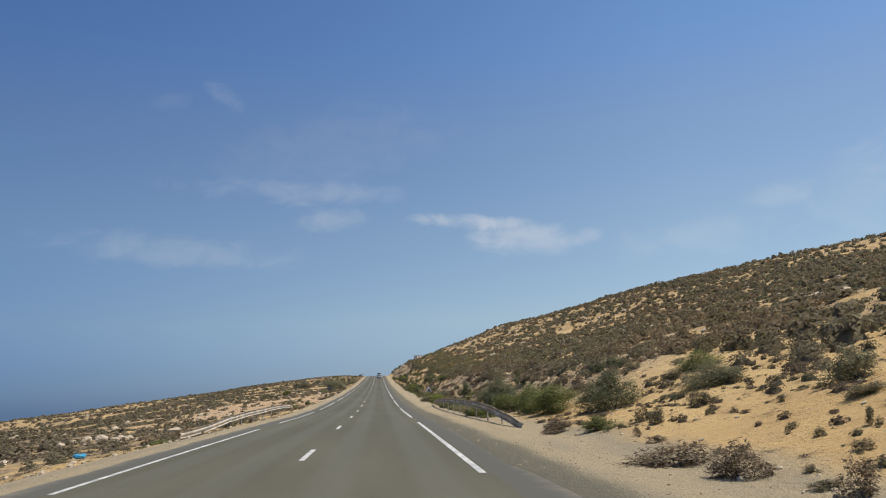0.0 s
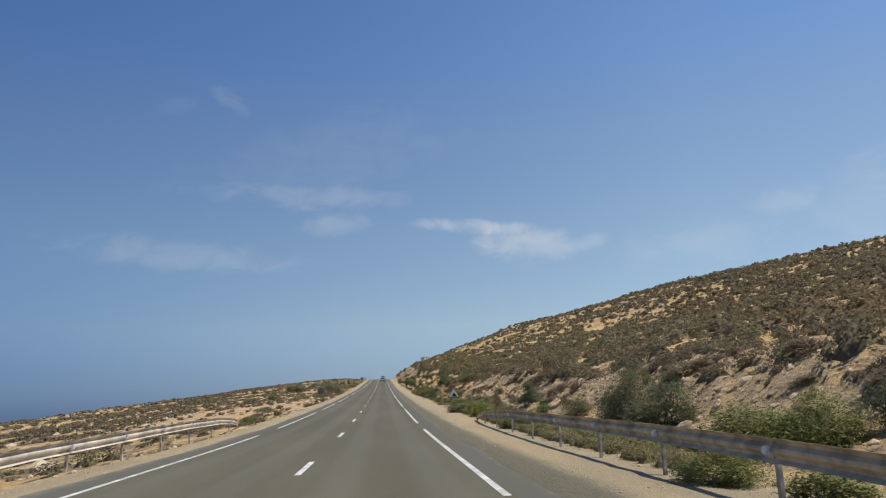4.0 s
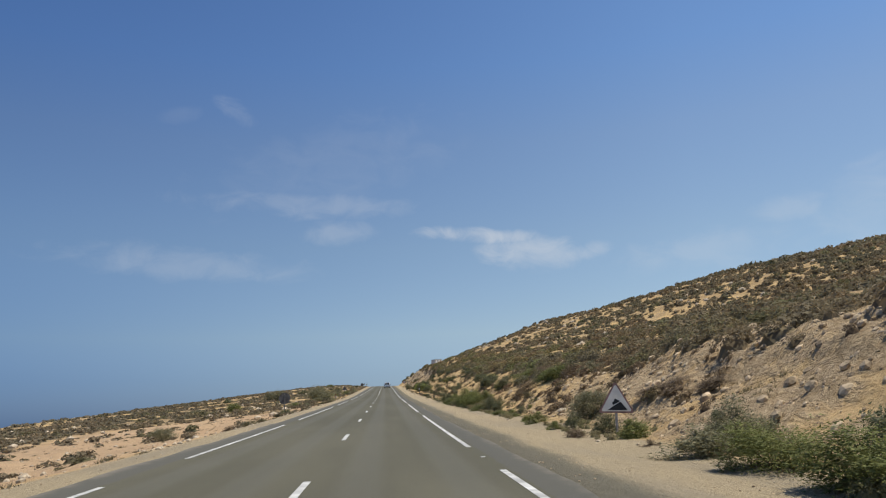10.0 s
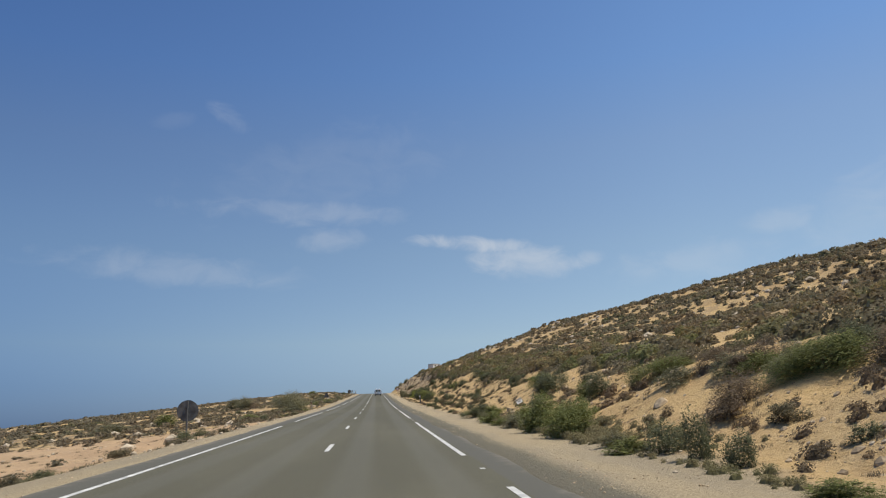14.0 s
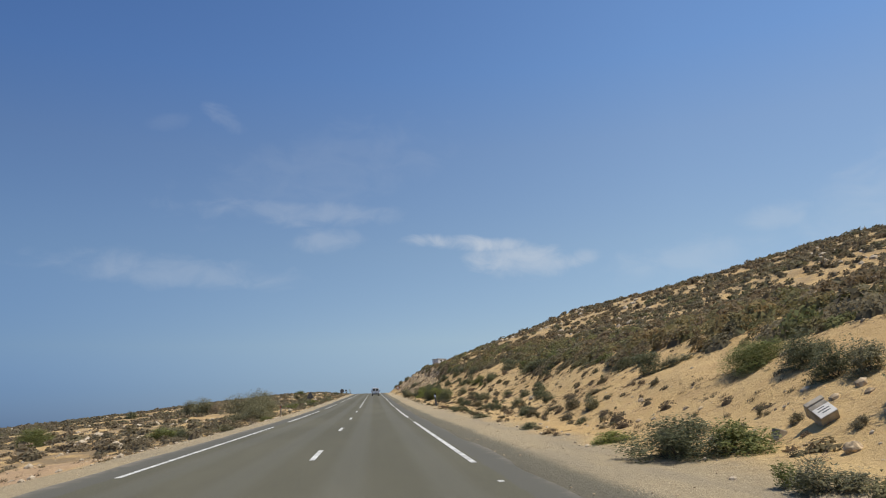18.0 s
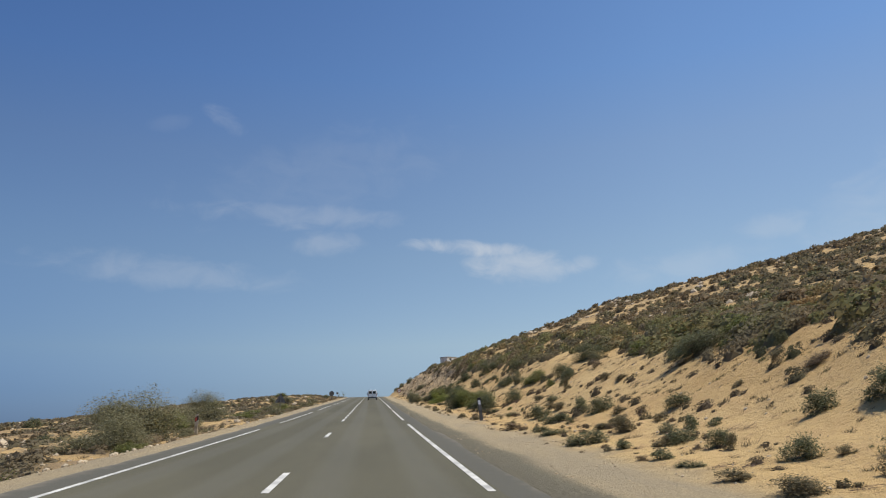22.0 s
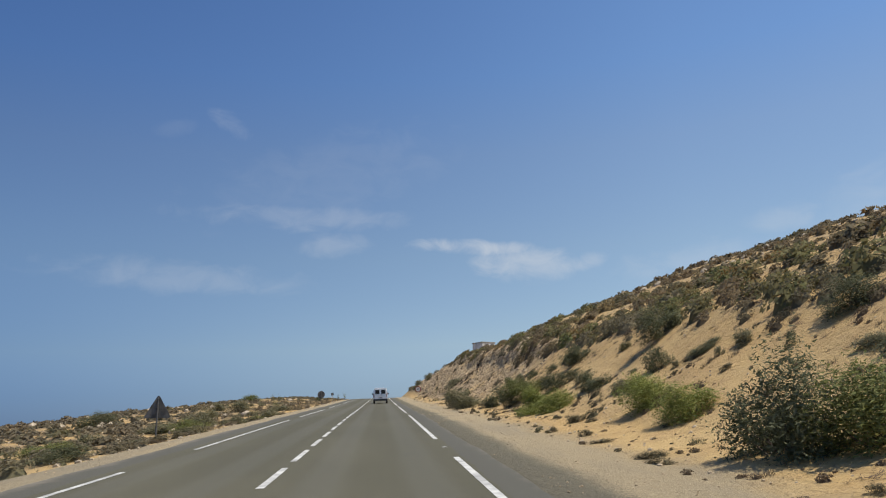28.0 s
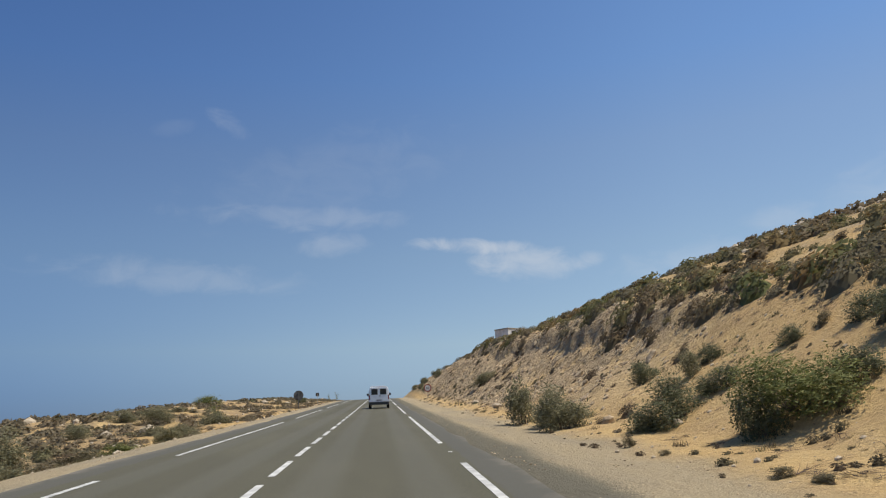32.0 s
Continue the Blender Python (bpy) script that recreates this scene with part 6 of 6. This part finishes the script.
p = np.stack([x, y, terrain_z(x, y) - 0.02], 1)
for nm, m, bases in (("sand_cushions", size < 0.42, mid_bases), ("sand_cushions_larger", size >= 0.42, near_bases)):
    scatter(nm, p[m], size[m], tall[m], bases, M_CUSHION, 43, "small dark cushion plants on the sandy bank", "plants")
# many more on the open sand where the road begins
x, y = field(650, 7.3, 17, 9, 36, 0.9)
m = fbm(x * 0.5 + 22, y * 0.4 + 6, 3) > 0.47
x, y = x[m], y[m]
size = 0.12 + 0.36 * rs.random(len(x)) ** 2
scatter("dry_sand_plants", np.stack([x, y, terrain_z(x, y) - 0.01], 1), size, size * (0.25 + 0.2 * rs.random(len(x))), mid_bases, M_CUSHION, 47, "small dark dry plants scattered over the sand", "plants")
# low dry weeds and twigs towards the foot of the upper bank
x, y = field(1700, 6.6, 12.5, 178, 340, 1.0)
m = fbm(x * 0.45 + 31, y * 0.3 + 2, 3) > 0.46
x, y = x[m], y[m]
size = 0.08 + 0.28 * rs.random(len(x)) ** 2
scatter("foot_weeds", np.stack([x, y, terrain_z(x, y) - 0.01], 1), size, size * (0.22 + 0.25 * rs.random(len(x))), mid_bases, M_CUSHION, 48, "low dry brown weeds at the foot of the bank", "plants")
# dead stems lying on the sand
M_DEAD = plain("dead_stems", (0.105, 0.070, 0.047), 0.9, 0, 0.35, 3)
sprays = [spray_mesh(s) for s in range(7)]
x, y = field(3800, 7.6, 18, 0, 345, 1.0)
m = fbm(x * 0.3 + 12, y * 0.22 + 40, 3) > 0.46
x, y = x[m], y[m]
size = 0.2 + 0.55 * rs.random(len(x)) ** 2
scatter("dead_stems", np.stack([x, y, terrain_z(x, y) + 0.02], 1), size, size * 0.6, sprays, M_DEAD, 46, "dead brown stems lying flat on the sand", "plants")

# ---- vehicles ----
M_VAN = plain("white_car_paint", (0.86, 0.87, 0.87), 0.35, 0, 0.04, 2, 0.5)
M_GLASS = plain("dark_window_glass", (0.02, 0.024, 0.028), 0.08, 0, 0.1, 2, 0.6)
M_TYRE = plain("tyre_rubber", (0.022, 0.022, 0.022), 0.85, 0, 0.2, 6)
M_BUMPER = plain("dark_plastic", (0.045, 0.047, 0.05), 0.6, 0, 0.1, 5)
M_LAMP = plain("tail_lamp_red", (0.24, 0.03, 0.025), 0.3, 0, 0.1, 5, 0.6)
M_CARDARK = plain("dark_car_paint", (0.03, 0.032, 0.036), 0.35, 0.2, 0.1, 2, 0.5)


def wheel(parent, x, y, r, w):
    for nm, rad, wid, mat in (("wheel", r, w, M_TYRE),):
        bm = bmesh.new()
        bmesh.ops.create_cone(bm, cap_ends=True, segments=24, radius1=rad, radius2=rad, depth=wid, matrix=pose(0, 0, 0, 0, 90, 0))
        bmesh.ops.bevel(bm, geom=[e for e in bm.edges if len(e.link_faces) == 2 and abs(e.calc_length()) < 0.3 * rad and abs(e.verts[0].co.x - e.verts[1].co.x) < 1e-4], offset=0.03, segments=2, affect="EDGES")
        ty = part(nm, bm, mat, parent)
        ty.location = (x, y, r)
    bm = bmesh.new()
    bmesh.ops.create_cone(bm, cap_ends=True, segments=20, radius1=r * 0.6, radius2=r * 0.55, depth=w + 0.02, matrix=pose(0, 0, 0, 0, 90, 0))
    part("rim", bm, M_GALV, ty)


def hull(stations, bevel=0.03):
    """A body lofted along y through cross-sections of (half width, z) pairs."""
    bm = bmesh.new()
    prev = None
    for y, sec in stations:
        ring = [bm.verts.new((w, y, z)) for w, z in sec] + [bm.verts.new((-w, y, z)) for w, z in reversed(sec)]
        if prev:
            n = len(ring)
            for i in range(n):
                bm.faces.new((prev[i], prev[(i + 1) % n], ring[(i + 1) % n], ring[i]))
        else:
            bm.faces.new(ring[::-1])
        prev = ring
    bm.faces.new(prev)
    bmesh.ops.recalc_face_normals(bm, faces=bm.faces)
    if bevel:
        bmesh.ops.bevel(bm, geom=list(bm.edges), offset=bevel, segments=2, affect="EDGES", profile=0.6)
    return bm


def van(x, y):
    s = new("van")
    z = float(road_z(y))
    s.matrix_world = pose(x, y, z, math.degrees(math.atan(0.046)), 0, 0)
    tagged(s, "white panel van with twin rear doors on the road", "van")
    full = [(0.70, 0.30), (0.82, 0.42), (0.85, 0.95), (0.79, 1.45), (0.70, 1.74), (0.50, 1.81)]
    body = part("body", hull([(-2.0, [(w * 0.985, h) for w, h in full]), (-1.9, full), (0.4, full), (0.75, [(0.70, 0.30), (0.82, 0.42), (0.85, 0.95), (0.78, 1.40), (0.66, 1.68), (0.50, 1.75)]), (1.25, [(0.70, 0.30), (0.82, 0.42), (0.84, 0.92), (0.80, 0.98), (0.74, 1.02), (0.5, 1.06)]), (2.0, [(0.62, 0.34), (0.74, 0.45), (0.76, 0.72), (0.72, 0.78), (0.66, 0.82), (0.4, 0.84)])], 0.02), M_VAN, s)
    for sx in (-1, 1):
        d = part("rear_door", boxed(min(sx * 0.01, sx * 0.70), max(sx * 0.01, sx * 0.70), -2.035, -1.985, 0.55, 1.70, 0.012), M_VAN, s)
        part("door_window", boxed(min(sx * 0.10, sx * 0.60), max(sx * 0.10, sx * 0.60), -2.046, -2.037, 1.12, 1.58, 0.004), M_GLASS, d, "dark rear window")
        part("tail_lamp", boxed(min(sx * 0.72, sx * 0.83), max(sx * 0.72, sx * 0.83), -2.02, -1.96, 0.72, 1.08, 0.01), M_LAMP, s, "red tail lamp")
        part("side_mirror", boxed(min(sx * 0.86, sx * 1.02), max(sx * 0.86, sx * 1.02), 0.85, 0.97, 1.02, 1.22, 0.02), M_BUMPER, s)
        part("side_window", boxed(min(sx * 0.80, sx * 0.825), max(sx * 0.80, sx * 0.825), -0.1, 0.7, 1.12, 1.45, 0.004), M_GLASS, s)
        for wy in (-1.35, 1.3):
            wheel(s, sx * 0.74, wy, 0.31, 0.19)
    part("bumper", boxed(-0.82, 0.82, -2.12, -1.95, 0.32, 0.54, 0.03), M_BUMPER, s, "dark plastic bumper")
    pl = part("number_plate", boxed(-0.26, 0.26, -2.046, -2.037, 0.62, 0.73), M_WHITE, s)
    part("plate_bar", boxed(-0.2, 0.2, -2.050, -2.047, 0.65, 0.70), M_BUMPER, pl)
    part("door_handle", boxed(0.03, 0.13, -2.06, -2.037, 0.98, 1.03, 0.005), M_BUMPER, s)
    return s


van(1.85, 306.0)


def far_car(x, y):
    s = new("car")
    s.matrix_world = pose(x, y, float(road_z(y)), 2.0, 0, 0)
    tagged(s, "dark estate car on the road near the crest", "car")
    sec = [(0.72, 0.28), (0.86, 0.42), (0.87, 0.85), (0.80, 1.15), (0.66, 1.50), (0.4, 1.55)]
    low = [(0.70, 0.28), (0.84, 0.42), (0.85, 0.80), (0.80, 0.88), (0.70, 0.94), (0.4, 0.97)]
    part("body", hull([(-2.1, sec), (0.3, sec), (1.0, low), (2.1, [(w * 0.9, h * 0.92) for w, h in low])], 0.02), M_CARDARK, s)
    part("rear_window", boxed(-0.6, 0.6, -2.125, -2.105, 1.02, 1.40, 0.004), M_GLASS, s)
    part("bumper", boxed(-0.84, 0.84, -2.2, -2.06, 0.34, 0.58, 0.03), M_BUMPER, s)
    for sx in (-1, 1):
        part("tail_lamp", boxed(min(sx * 0.66, sx * 0.85), max(sx * 0.66, sx * 0.85), -2.125, -2.06, 0.78, 0.96, 0.01), M_LAMP, s)
        for wy in (-1.3, 1.35):
            wheel(s, sx * 0.76, wy, 0.32, 0.2)
    return s


far_car(1.9, 392.0)
